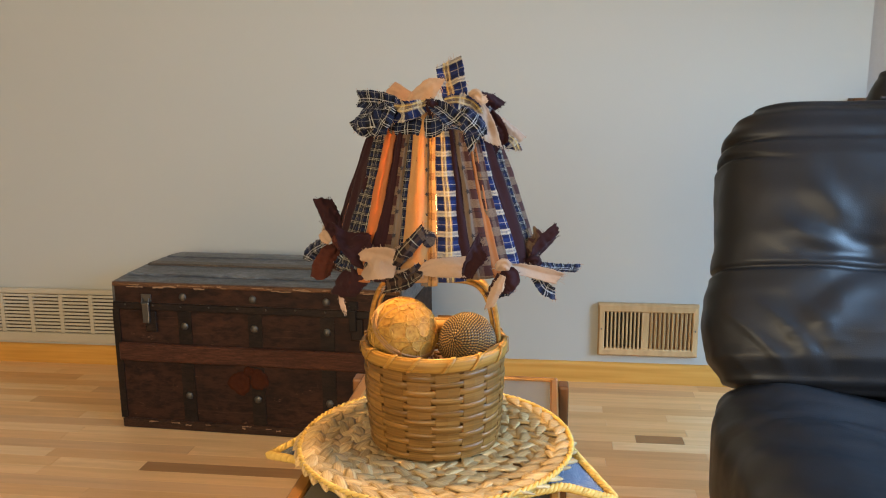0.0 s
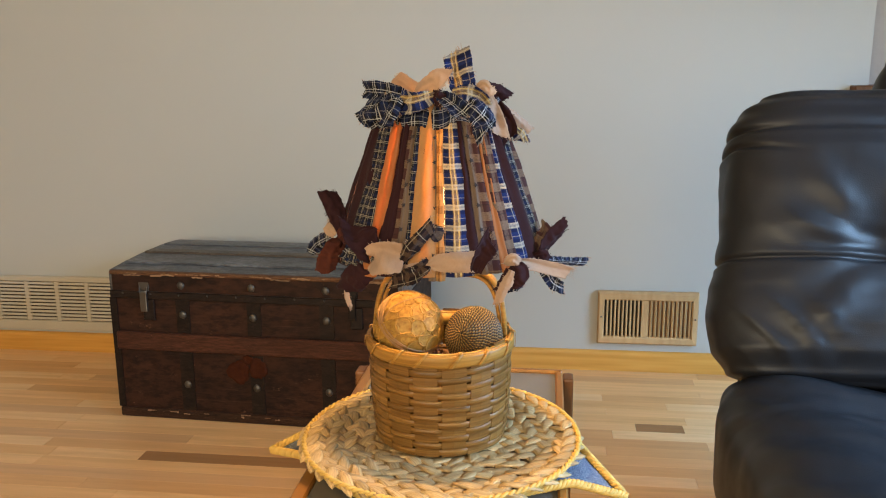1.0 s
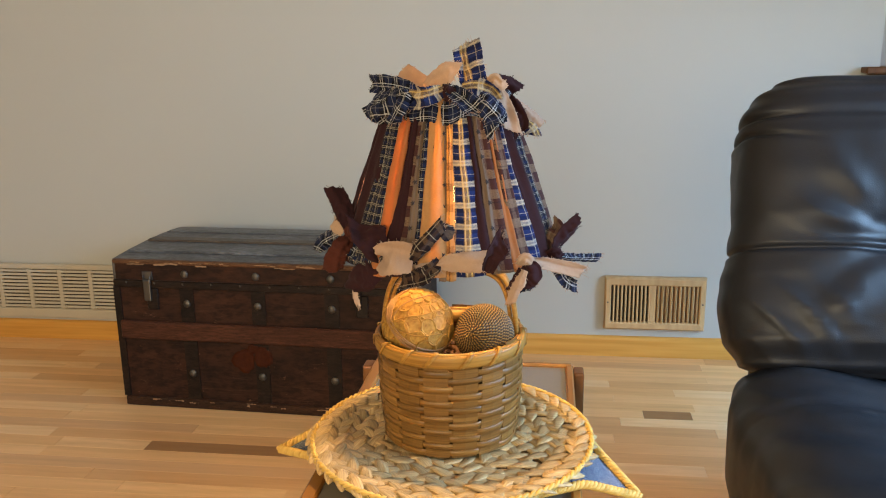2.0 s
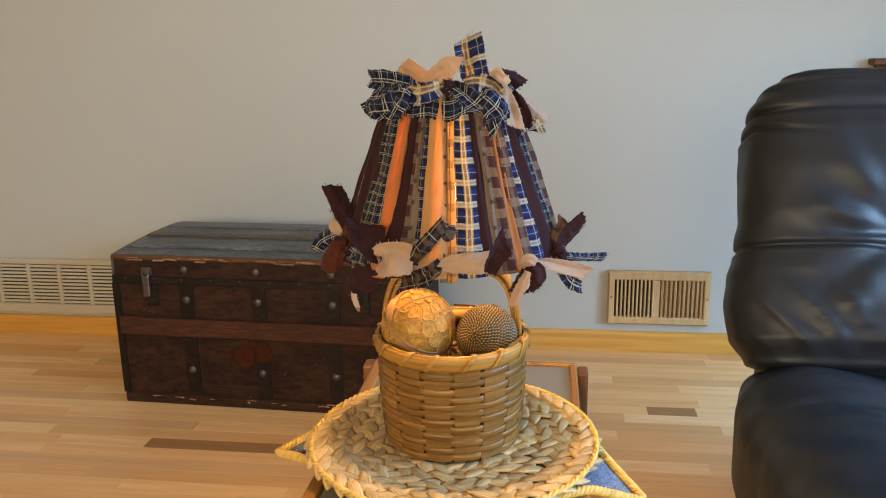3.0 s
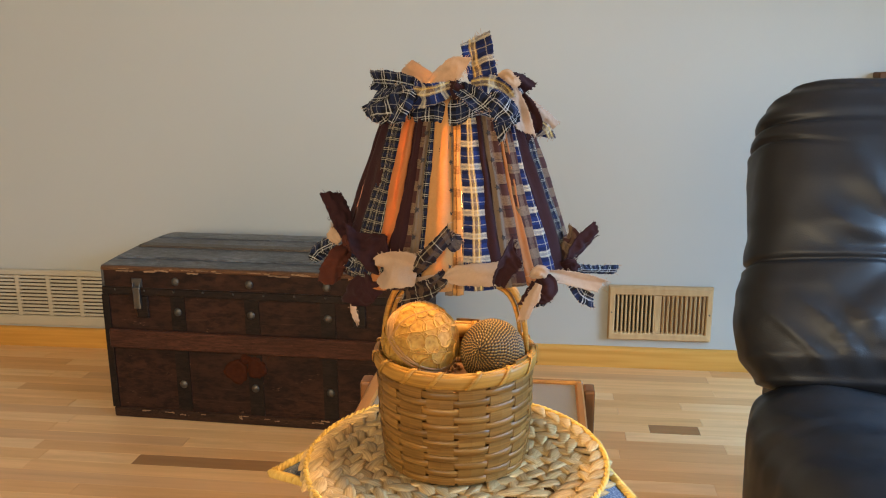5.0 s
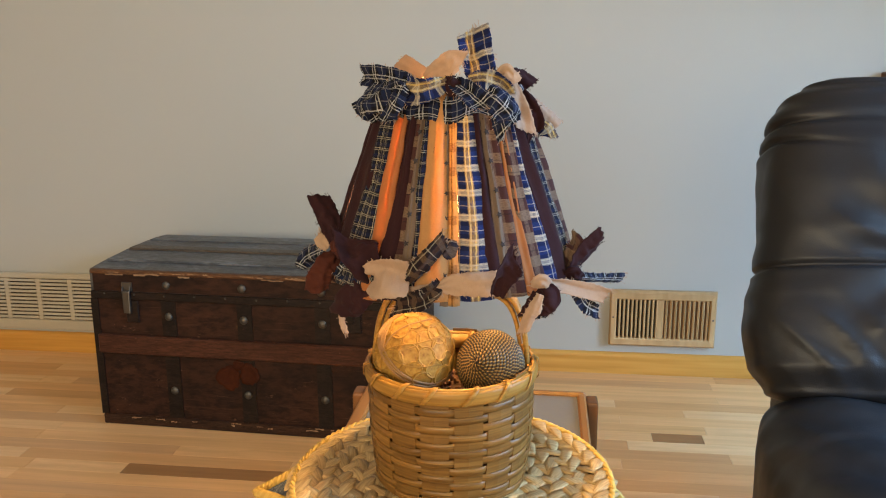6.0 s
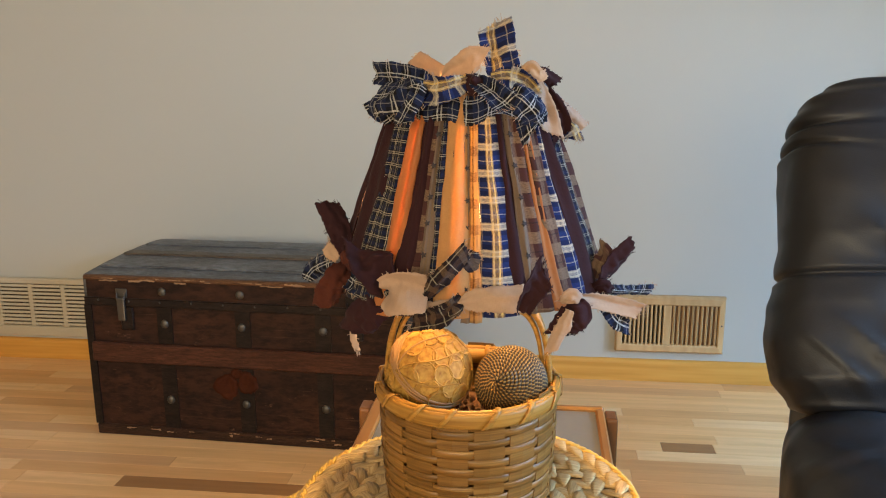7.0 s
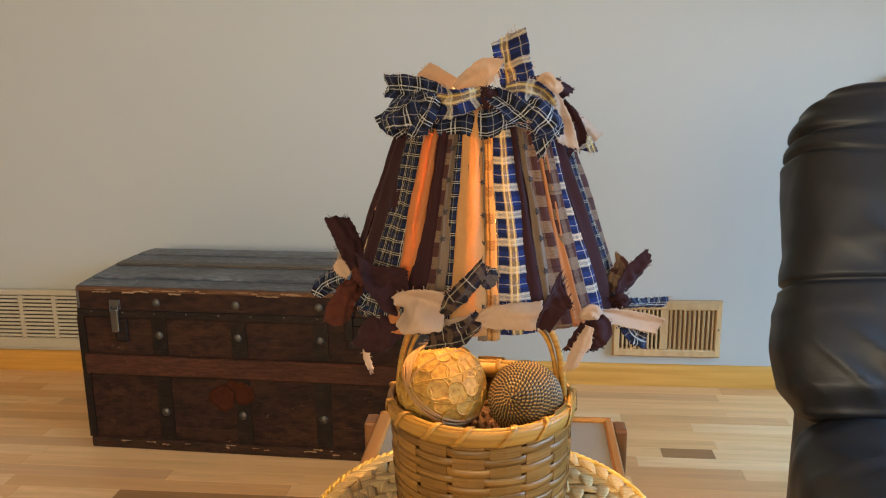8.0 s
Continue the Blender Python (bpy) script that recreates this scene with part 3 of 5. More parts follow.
        s.matrix_basis = pose(X0 + 0.05 + i * 0.105, Y0 - 0.0062, zs - 0.004 - 0.001 * (i % 3), 90)
        adopt(s, t)
    # splinters and bare wood along the edges of lid and base
    rng = random.Random(9)
    bm = bmesh.new()
    for i in range(46):
        low = i % 3 == 0
        x, w, h = rng.uniform(X0 + 0.02, X1 - 0.05), rng.uniform(0.008, 0.05), rng.uniform(0.002, 0.0065)
        z = rng.uniform(0.016, 0.032) if low else 0.508 + rng.uniform(-0.004, 0.007)
        y = Y0 - (0.0083 if low else 0.0093)
        top = [(x + w * q / 5, y, z + h * rng.uniform(0.1, 0.7)) for q in range(6)]
        bot = [(x + w * q / 5, y, z - h * rng.uniform(0.1, 0.7)) for q in range(6)]
        tv, bv = [bm.verts.new(p) for p in top], [bm.verts.new(p) for p in bot]
        tb, bb2 = [bm.verts.new((p[0], y + 0.003, p[2])) for p in top], [bm.verts.new((p[0], y + 0.003, p[2])) for p in bot]
        for q in range(5):
            bm.faces.new((bv[q], bv[q + 1], tv[q + 1], tv[q]))
            bm.faces.new((tv[q], tv[q + 1], tb[q + 1], tb[q]))
            bm.faces.new((bv[q + 1], bv[q], bb2[q], bb2[q + 1]))
        bm.faces.new((tv[0], tb[0], bb2[0], bv[0]))
        bm.faces.new((tv[5], bv[5], bb2[5], tb[5]))
    tagged(part("splinters", bm, bare_m, t, "bare splintered wood along the edges"), kind="stuff")
    for x, dark in ((-1.480, False), (-0.728, True)):
        m = strap_m if dark else steel_m
        bm = box(x - 0.019, x + 0.019, Y0 - 0.008, Y0 - 0.0042, 0.452, 0.482, 0.002)
        latch = part("latch", bm, m, t, "steel draw latch")
        part("latch_loop", tube([(x - 0.013, Y0 - 0.011, 0.468), (x - 0.013, Y0 - 0.014, 0.448), (x + 0.013, Y0 - 0.014, 0.448), (x + 0.013, Y0 - 0.011, 0.468)], 0.0025, 6), m, latch)
        part("latch_tongue", box(x - 0.014, x + 0.012, Y0 - 0.016, Y0 - 0.0065, 0.382, 0.455, 0.004, seg=2), m, latch)
        part("catch_plate", box(x - 0.010, x + 0.034, Y0 - 0.0075, Y0 - 0.0005, 0.350, 0.424, 0.003), strap_m, t)
    # worn patch where the lock sat
    rng = random.Random(4)
    lock = None
    for cx, cz, rx, rz, d in ((-1.150, 0.182, 0.042, 0.040, 0.0035), (-1.078, 0.196, 0.034, 0.036, 0.0055), (-1.112, 0.226, 0.022, 0.016, 0.0045)):
        bm = bmesh.new()
        ring = []
        for i in range(30):
            a = 2 * math.pi * i / 30
            r = 1 + rng.uniform(-0.10, 0.10) + 0.08 * math.sin(3 * a + cx * 50)
            ring.append((rx * r * math.cos(a), rz * r * math.sin(a)))
        levels = [[bm.verts.new((cx + x * k, Y0 - h, cz + z * k)) for x, z in ring] for k, h in ((1.0, 0.0008), (0.96, d), (0.72, d + 0.0012), (0.55, d - 0.001), (0.2, d - 0.0006))]
        for p, q in zip(levels, levels[1:]):
            for i in range(30):
                bm.faces.new((p[i], p[(i + 1) % 30], q[(i + 1) % 30], q[i]))
        bm.faces.new(levels[-1])
        ob = part("lock_patch" if lock is None else "leather_tab", bm, rust_m, lock or t, "rusty torn patch of the old lock" if lock is None else "", smooth=True)
        lock = lock or ob
    stand(t, (-1.086, 2.7285, 0), (-0.759, 2.672, 0), -2.5, (0.936, 1.03, 0.981))


trunk()


# ---- black leather sofa section ----
def crumple(p, amp, seed):
    v = Vector((p[0] * 9 + seed, p[1] * 9, p[2] * 9))
    return amp * (noise.noise(v) + 0.5 * noise.noise(v * 2.3))


def body_grid(name, stations, n, parent, at=None, creases=None, seed=0.0, amp=0.004, label="", material=None):
    """A padded body: each station is (centre, half width, half depth, axis) of a rounded cross-section, lofted and closed."""
    bm = bmesh.new()
    rings = []
    for c, hw, hd, depth_dir, e in stations:
        ring = []
        for i in range(n):
            a = 2 * math.pi * i / n
            ca, sa = math.cos(a), math.sin(a)
            x = hw * math.copysign(abs(ca) ** e, ca)
            d = hd * math.copysign(abs(sa) ** e, sa)
            p = Vector(c) + Vector((1, 0, 0)) * x + Vector(depth_dir) * d
            out = (Vector((ca, 0, 0)) + Vector(depth_dir) * sa)
            k = crumple(p, amp, seed)
            if creases:
                k += creases(p, a)
            ring.append(bm.verts.new(p + out * k))
        rings.append(ring)
    for a, b in zip(rings, rings[1:]):
        for i in range(n):
            bm.faces.new((a[i], a[(i + 1) % n], b[(i + 1) % n], b[i]))
    bm.faces.new(rings[0][::-1])
    bm.faces.new(rings[-1])
    return part(name, bm, material or leather, parent, label, smooth=True)


def interp(table, s):
    for (a, *va), (b, *vb) in zip(table, table[1:]):
        if s <= b:
            f = (s - a) / (b - a)
            f = f * f * (3 - 2 * f)
            return [u + (v - u) * f for u, v in zip(va, vb)]
    return list(table[-1][1:])


def sofa():
    t = thing("leather_sofa", (0.66, 1.3, 0), "black leather reclining sofa with pillowed backrest", "sofa")
    lean = Vector((0, math.sin(radians(26)), math.cos(radians(26))))
    out = Vector((0, -math.cos(radians(26)), math.sin(radians(26))))
    cx = 0.625
    # height along the back, half width, half depth
    table = [(0.0, 0.250, 0.05), (0.02, 0.295, 0.085), (0.07, 0.322, 0.110), (0.13, 0.330, 0.115), (0.19, 0.322, 0.108), (0.232, 0.312, 0.104), (0.245, 0.309, 0.102),
             (0.258, 0.308, 0.104), (0.32, 0.299, 0.112), (0.40, 0.295, 0.122), (0.47, 0.290, 0.120), (0.505, 0.283, 0.112), (0.52, 0.278, 0.104), (0.535, 0.277, 0.106), (0.575, 0.254, 0.090), (0.61, 0.208, 0.062), (0.628, 0.17, 0.03)]
    base = Vector((cx, 1.60, 0.462))

    def folds(p, a):
        s = (p - base).dot(lean)
        side = math.exp(-((p.x - 0.335) / 0.085) ** 2)
        k = -0.010 * math.exp(-((s - 0.245) / 0.0045) ** 2)
        k -= 0.015 * side * math.exp(-((s - 0.520 + 0.03 * (p.x - 0.33)) / 0.006) ** 2)
        k -= 0.014 * side * math.exp(-((s - 0.486 + 0.16 * (p.x - 0.33)) / 0.006) ** 2)
        # slanting drag folds that run to the tuft in the middle
        front = max(0.0, math.sin(a))
        d = (p.x - 0.62)
        r = math.hypot(d, (s - 0.27) * 1.1)
        ang = math.atan2(s - 0.27, d)
        k += front * 0.0045 * math.sin(ang * 11 + 1.5) * math.exp(-((r - 0.13) / 0.11) ** 2)
        k -= front * 0.045 * math.exp(-(d / 0.06) ** 2 - ((s - 0.285) / 0.05) ** 2)
        q = (p.x + 0.85 * s) * 46 + 0.6 + 1.3 * noise.noise(Vector((p.x * 7, s * 5, 3.0)))
        k += front * (0.011 * (1 - abs(math.sin(q))) ** 2 - 0.003) * math.exp(-((s - 0.095) / 0.065) ** 2 - ((p.x - 0.45) / 0.15) ** 2)
        q = (p.x * 0.55 + s) * 60 + 1.1 * noise.noise(Vector((p.x * 9, s * 6, 8.0)))
        k += front * (0.0045 * (1 - abs(math.sin(q))) ** 2 - 0.001) * math.exp(-((s - 0.305) / 0.045) ** 2 - ((p.x - 0.50) / 0.09) ** 2)
        return k
    st = []
    for i in range(150):
        s = 0.628 * i / 149
        hw, hd = interp(table, s)
        st.append((base + lean * s, hw, hd, out, 0.62))
    body_grid("backrest", st, 120, t, creases=folds, seed=1.0, amp=0.004, label="pillowed black leather backrest with a sewn seam")
    # rolled cushion of the next seat, a little farther back
    st = []
    for i in range(40):
        f = i / 39
        k = math.sin(math.pi * min(max(f, 0.02), 0.98)) ** 0.35
        st.append((Vector((1.055, 1.60, 0.462)) + lean * (0.37 + 0.39 * f) - out * 0.11, 0.375 * (0.78 + 0.22 * k), 0.10 * k, out, 0.7))
    body_grid("headrest", st, 60, t, seed=7.0, amp=0.006, label="dark blue-black rolled headrest")
    # welt that edges the backrest at its far side
    part("piping", tube([Vector((cx + 0.0 + 0.30 * math.sin(q), 0, 0)) + base + lean * (0.30 + 0.31 * math.cos(q)) + out * 0.085 - Vector((cx, 0, 0)) for q in [radians(d) for d in range(5, 95, 6)]], 0.004, 8), thread_m, t)
    # seat cushion, puffed, its length towards the room
    st = []
    seat = [(0.0, 0.20, 0.03), (0.03, 0.285, 0.10), (0.08, 0.318, 0.132), (0.14, 0.333, 0.146), (0.25, 0.336, 0.155), (0.70, 0.336, 0.160), (0.86, 0.315, 0.135), (0.93, 0.26, 0.07)]

    def seat_folds(p, a):
        top = max(0.0, math.sin(a))
        sag = min(max((p.x - 0.42) / 0.26, 0.0), 1.0)
        q = (p.y * 0.8 + p.x) * 50 + 1.4 * noise.noise(Vector((p.x * 6, p.y * 6, 5.0)))
        return -0.045 * top * sag * sag * (3 - 2 * sag) + top * 0.007 * (1 - abs(math.sin(q))) ** 2.5 * math.exp(-((p.y - 1.42) / 0.12) ** 2) + top * (0.012 * math.exp(-((p.y - 1.50) / 0.07) ** 2) + 0.004 * math.sin((p.y + 0.35 * p.x) * 42) * math.exp(-((p.y - 1.35) / 0.22) ** 2)) \
            - 0.006 * math.exp(-((p.y - 1.36 - 0.12 * p.x) / 0.008) ** 2) * top
    for i in range(90):
        f = 0.93 * i / 89
        hw, hd = interp(seat, f)
        st.append((Vector((0.628, 1.64 - f, 0.384 - 0.05 * min(1.0, f / 0.25))), hw, hd, Vector((0, 0, 1)), 0.42))
    body_grid("seat_cushion", st, 72, t, creases=seat_folds, seed=3.0, amp=0.005, label="creased black leather seat cushion")
    part("side_panel", box(0.306, 0.3180, 0.86, 1.50, 0.03, 0.300, 0.004, seg=2), panel_m, t, "grey vinyl side panel")
    part("base", box(0.3185, 1.30, 0.84, 1.50, 0.03, 0.172, 0.01, seg=2), leather, t)
    part("back_shell", box(0.42, 1.30, 1.70, 1.92, 0.06, 0.50, 0.03, seg=3), leather, t)
    bm = box(0.95, 1.55, 0.78, 1.62, 0.275, 0.47, 0.05, seg=4)
    part("seat_cushion", bm, leather, t, smooth=True)
    for x in (0.48, 1.25):
        for y in (0.88, 1.46):
            part("foot", lathe([(0.022, -0.06), (0.026, 0.03)], 14, (x, y, 0)), leg_m, t)
    stand(t, (0.34, 1.764, 0), (0.540, 1.754, 0.06), -0.5)


sofa()


# ---- side table ----
TABLE_Z = 0.498


def side_table():
    t = thing("side_table", (-0.15, 1.08, 0), "small oak side table with an inset top", "table")
    x0, x1, y0, y1 = -0.352, 0.020, 0.70, 1.470
    z = TABLE_Z
    part("top_rail", box(x0, x1, y1 - 0.012, y1, z - 0.03, z, 0.003), table_m, t)
    part("top_rail", box(x0, x1, y0, y0 + 0.028, z - 0.03, z, 0.003), table_m, t)
    for x, w in ((x0, 0.022), (x1 - 0.014, 0.014)):
        part("top_rail", box(x, x + w, y0 + 0.028, y1 - 0.012, z - 0.03, z, 0.003), table_m, t)
    part("inset_top", box(x0 + 0.0222, x1 - 0.0142, y0 + 0.0282, y1 - 0.0122, z - 0.012, z - 0.005), inset_m, t, "smoked inset panel")
    for x in (x0 - 0.020, x1 + 0.0005):
        for y in (y0 + 0.004, y1 - 0.040):
            part("leg", box(x, x + 0.0195, y, y + 0.036, 0.0, z - 0.004, 0.004, seg=2), leg_m, t)
    for x in (x0 + 0.004, x1 - 0.018):
        part("apron", box(x, x + 0.014, y0 + 0.03, y1 - 0.03, z - 0.075, z - 0.031), leg_m, t)
        part("stretcher", box(x, x + 0.014, y0 + 0.03, y1 - 0.03, 0.12, 0.15), leg_m, t)
    part("shelf", box(x0 + 0.02, x1 - 0.02, y0 + 0.03, y1 - 0.03, 0.150, 0.165), leg_m, t)
    turn = Matrix.Translation((x1, y1, 0)) @ pose(0, 0, 0, 0, 0, 5) @ Matrix.Translation((-x1, -y1, 0))
    for o in t.children:
        o.matrix_basis = turn @ o.matrix_basis
    stand(t, (0.0405, 1.47, 0), (0.215, 1.446, 0), -5.1, (1, 1, 1.189))


side_table()


# ---- denim cloth with corded hem ----
MC = Vector((-0.137, 1.090, 0.0))


def twisted(path, r_strand, r_turn, pitch, strands, closed, n=6, step=None):
    """Meshes of the strands of a cord laid along a path."""
    pts = [Vector(p) for p in path]
    k = len(pts)
    out = []
    for s in range(strands):
        line, dist = [], 0.0
        for i, p in enumerate(pts):
            a, b = pts[(i - 1) % k if closed else max(i - 1, 0)], pts[(i + 1) % k if closed else min(i + 1, k - 1)]
            d = (b - a).normalized()
            side = d.cross(Vector((0, 0, 1))).normalized()
            up = side.cross(d)
            q = 2 * math.pi * (dist / pitch + s / strands)
            line.append(p + side * r_turn * math.cos(q) + up * r_turn * math.sin(q))
            if i < k - 1:
                dist += (pts[i + 1] - p).length
        out.append(tube(line, r_strand, n, closed))
    return out


def denim_square():
    t = thing("denim_table_square", (MC.x, MC.y, TABLE_Z), "blue denim square with a straw cord hem under the tray", "table cloth")
    tips = [Vector((0.1355, 1.050, 0.462)), Vector((-0.150, 0.865, 0.500)), Vector((-0.402, 1.068, 0.474)), Vector((-0.130, 1.33, 0.500))]
    n = 22
    grid, nrm, uvs = [], [], []
    for i in range(n + 1):
        row, rn, ru = [], [], []
        for j in range(n + 1):
            u, v = i / n, j / n
            p = tips[0] * (1 - u) * (1 - v) + tips[1] * u * (1 - v) + tips[2] * u * v + tips[3] * (1 - u) * v
            p.z = TABLE_Z + 0.0028 - 0.36 * max(0.0, -0.325 - p.x) - 0.52 * max(0.0, p.x - 0.062)
            row.append(p)
            rn.append(Vector((0, 0, 1)))
            ru.append((u * 0.4, v * 0.4))
        grid.append(row)
        nrm.append(rn)
        uvs.append(ru)
    part("denim", cloth(grid, 0.002, nrm, uvs), denim_m, t, smooth=True)
    edge = [grid[i][0] for i in range(n)] + [grid[n][j] for j in range(n)] + [grid[i][n] for i in range(n, 0, -1)] + [grid[0][j] for j in range(n, 0, -1)]
    fine = []
    for a, b in zip(edge, edge[1:] + edge[:1]):
        for q in range(7):
            fine.append(a.lerp(b, q / 7) + Vector((0, 0, 0.004)))
    for bm in twisted(fine, 0.0036, 0.0033, 0.020, 3, True):
        part("hem_cord", bm, straw_m, t, "straw cord hem", smooth=True)
    stand(t, (MC.x, MC.y, TABLE_Z), (0.007, 1.100, TABLE_Z + 0.0945), -5.1)


denim_square()

# ---- woven tray ----
AX, AY = 0.204, 0.206
TRAY_Z = TABLE_Z + 0.0045


def tray_height(f):
    return TRAY_Z + 0.004 + 0.009 * max(0.0, (f - 0.45) / 0.55) ** 2


def leaf_mesh():
    bm = bmesh.new()
    L, W, H = 0.0300, 0.0098, 0.0042
    prof = [(-1.0, 0.06), (-0.7, 0.45), (-0.3, 0.85), (0.1, 1.0), (0.5, 0.86), (0.82, 0.46), (1.0, 0.06)]
    rings = []
    for s, k in prof:
        rings.append([bm.verts.new((L * s, W * k * math.cos(a), H * k * math.sin(a) - 0.0035 * s * s - (0.0012 * k if 1.0 < a < 2.0 else 0.0))) for a in [2 * math.pi * q / 8 + 0.4 for q in range(8)]])
    for a, b in zip(rings, rings[1:]):
        for i in range(8):
            bm.faces.new((a[i], a[(i + 1) % 8], b[(i + 1) % 8], b[i]))
    bm.faces.new(rings[0][::-1])
    bm.faces.new(rings[-1])
    return finish(bm, "strand", hyacinth_m)


def woven_tray():
    t = thing("woven_tray", (MC.x, MC.y, TRAY_Z), "oval braided water hyacinth tray under the basket", "tray")
    prof = [(0.0, 0.0), (0.6, 0.0), (0.97, 0.006), (0.985, 0.007), (0.985, 0.011), (0.6, 0.004), (0.0, 0.004)]
    bm = lathe([(max(r, 0.001), z) for r, z in prof], 72, (MC.x, MC.y, TRAY_Z), AX, AY)
    part("ground_weave", bm, braid_shade_m, t, smooth=True)
    leaf = leaf_mesh()
    rng = random.Random(11)
    rest_v, rest_f = [], []
    lv = [v.co.copy() for v in leaf.vertices]
    lf = [tuple(p.vertices) for p in leaf.polygons]
    made = 0
    for f in (0.925, 0.79, 0.655, 0.52, 0.40):
        girth = 2 * math.pi * (AX + AY) / 2 * f
        n = int(girth / 0.0270)
        for i in range(n):
            for sgn in (1, -1):
                a = 2 * math.pi * (i + (0.5 if sgn > 0 else 0.0) + rng.uniform(-0.1, 0.1)) / n
                ff = f + sgn * 0.035
                p = Vector((MC.x + AX * ff * math.cos(a), MC.y + AY * ff * math.sin(a), tray_height(ff) + 0.002 + rng.uniform(-0.001, 0.001)))
                tang = math.degrees(math.atan2(AY * math.cos(a), -AX * math.sin(a)))
                m = pose(p.x, p.y, p.z, rng.uniform(-10, 10), rng.uniform(3, 11), tang - sgn * rng.uniform(29, 37)) @ Matrix.Diagonal((rng.uniform(0.9, 1.12), rng.uniform(0.95, 1.25), 1, 1))
                if p.y < 1.16 and made < 300:
                    s = new("strand", leaf)
                    s.matrix_basis = m
                    adopt(s, t)
                    made += 1
                else:
                    k = len(rest_v)
                    rest_v += [m @ v for v in lv]
                    rest_f += [tuple(k + q for q in face) for face in lf]
    me = bpy.data.meshes.new("weave_rest")
    me.from_pydata(rest_v, [], rest_f)
    me.materials.append(hyacinth_m)
    me.shade_smooth()
    adopt(tagged(new("weave", me), kind="stuff"), t)
    rim = []
    for i in range(420):
        a = 2 * math.pi * i / 420
        rim.append((MC.x + AX * math.cos(a), MC.y + AY * math.sin(a), TRAY_Z + 0.0135))
    for bm in twisted(rim, 0.0026, 0.0019, 0.022, 2, True):
        part("rim_cord", bm, straw_m, t, "twisted straw rim", smooth=True)
    low = [(x * 1.0 + (MC.x - x) * 0.03, y + (MC.y - y) * 0.03, TRAY_Z + 0.0055) for x, y, z in rim]
    part("under_rim", tube(low, 0.0042, 8, True), straw_m, t, smooth=True)
    stand(t, (MC.x, MC.y, TRAY_Z), (0.007, 1.100, TRAY_Z + 0.0985), -5.1)


woven_tray()

# ---- splint basket ----
BC = Vector((-0.141, 1.110, TRAY_Z + 0.0065))
BH = 0.142


def basket_radius(z):
    f = z / BH
    return 0.0965 + 0.008 * f + 0.003 * math.sin(f * math.pi)


def into_basket(ob, k=(0.96, 0.96, 1.0)):
    return stand(ob, BC, (0.004, 1.118, BC.z + 0.1045), -5.1, k)


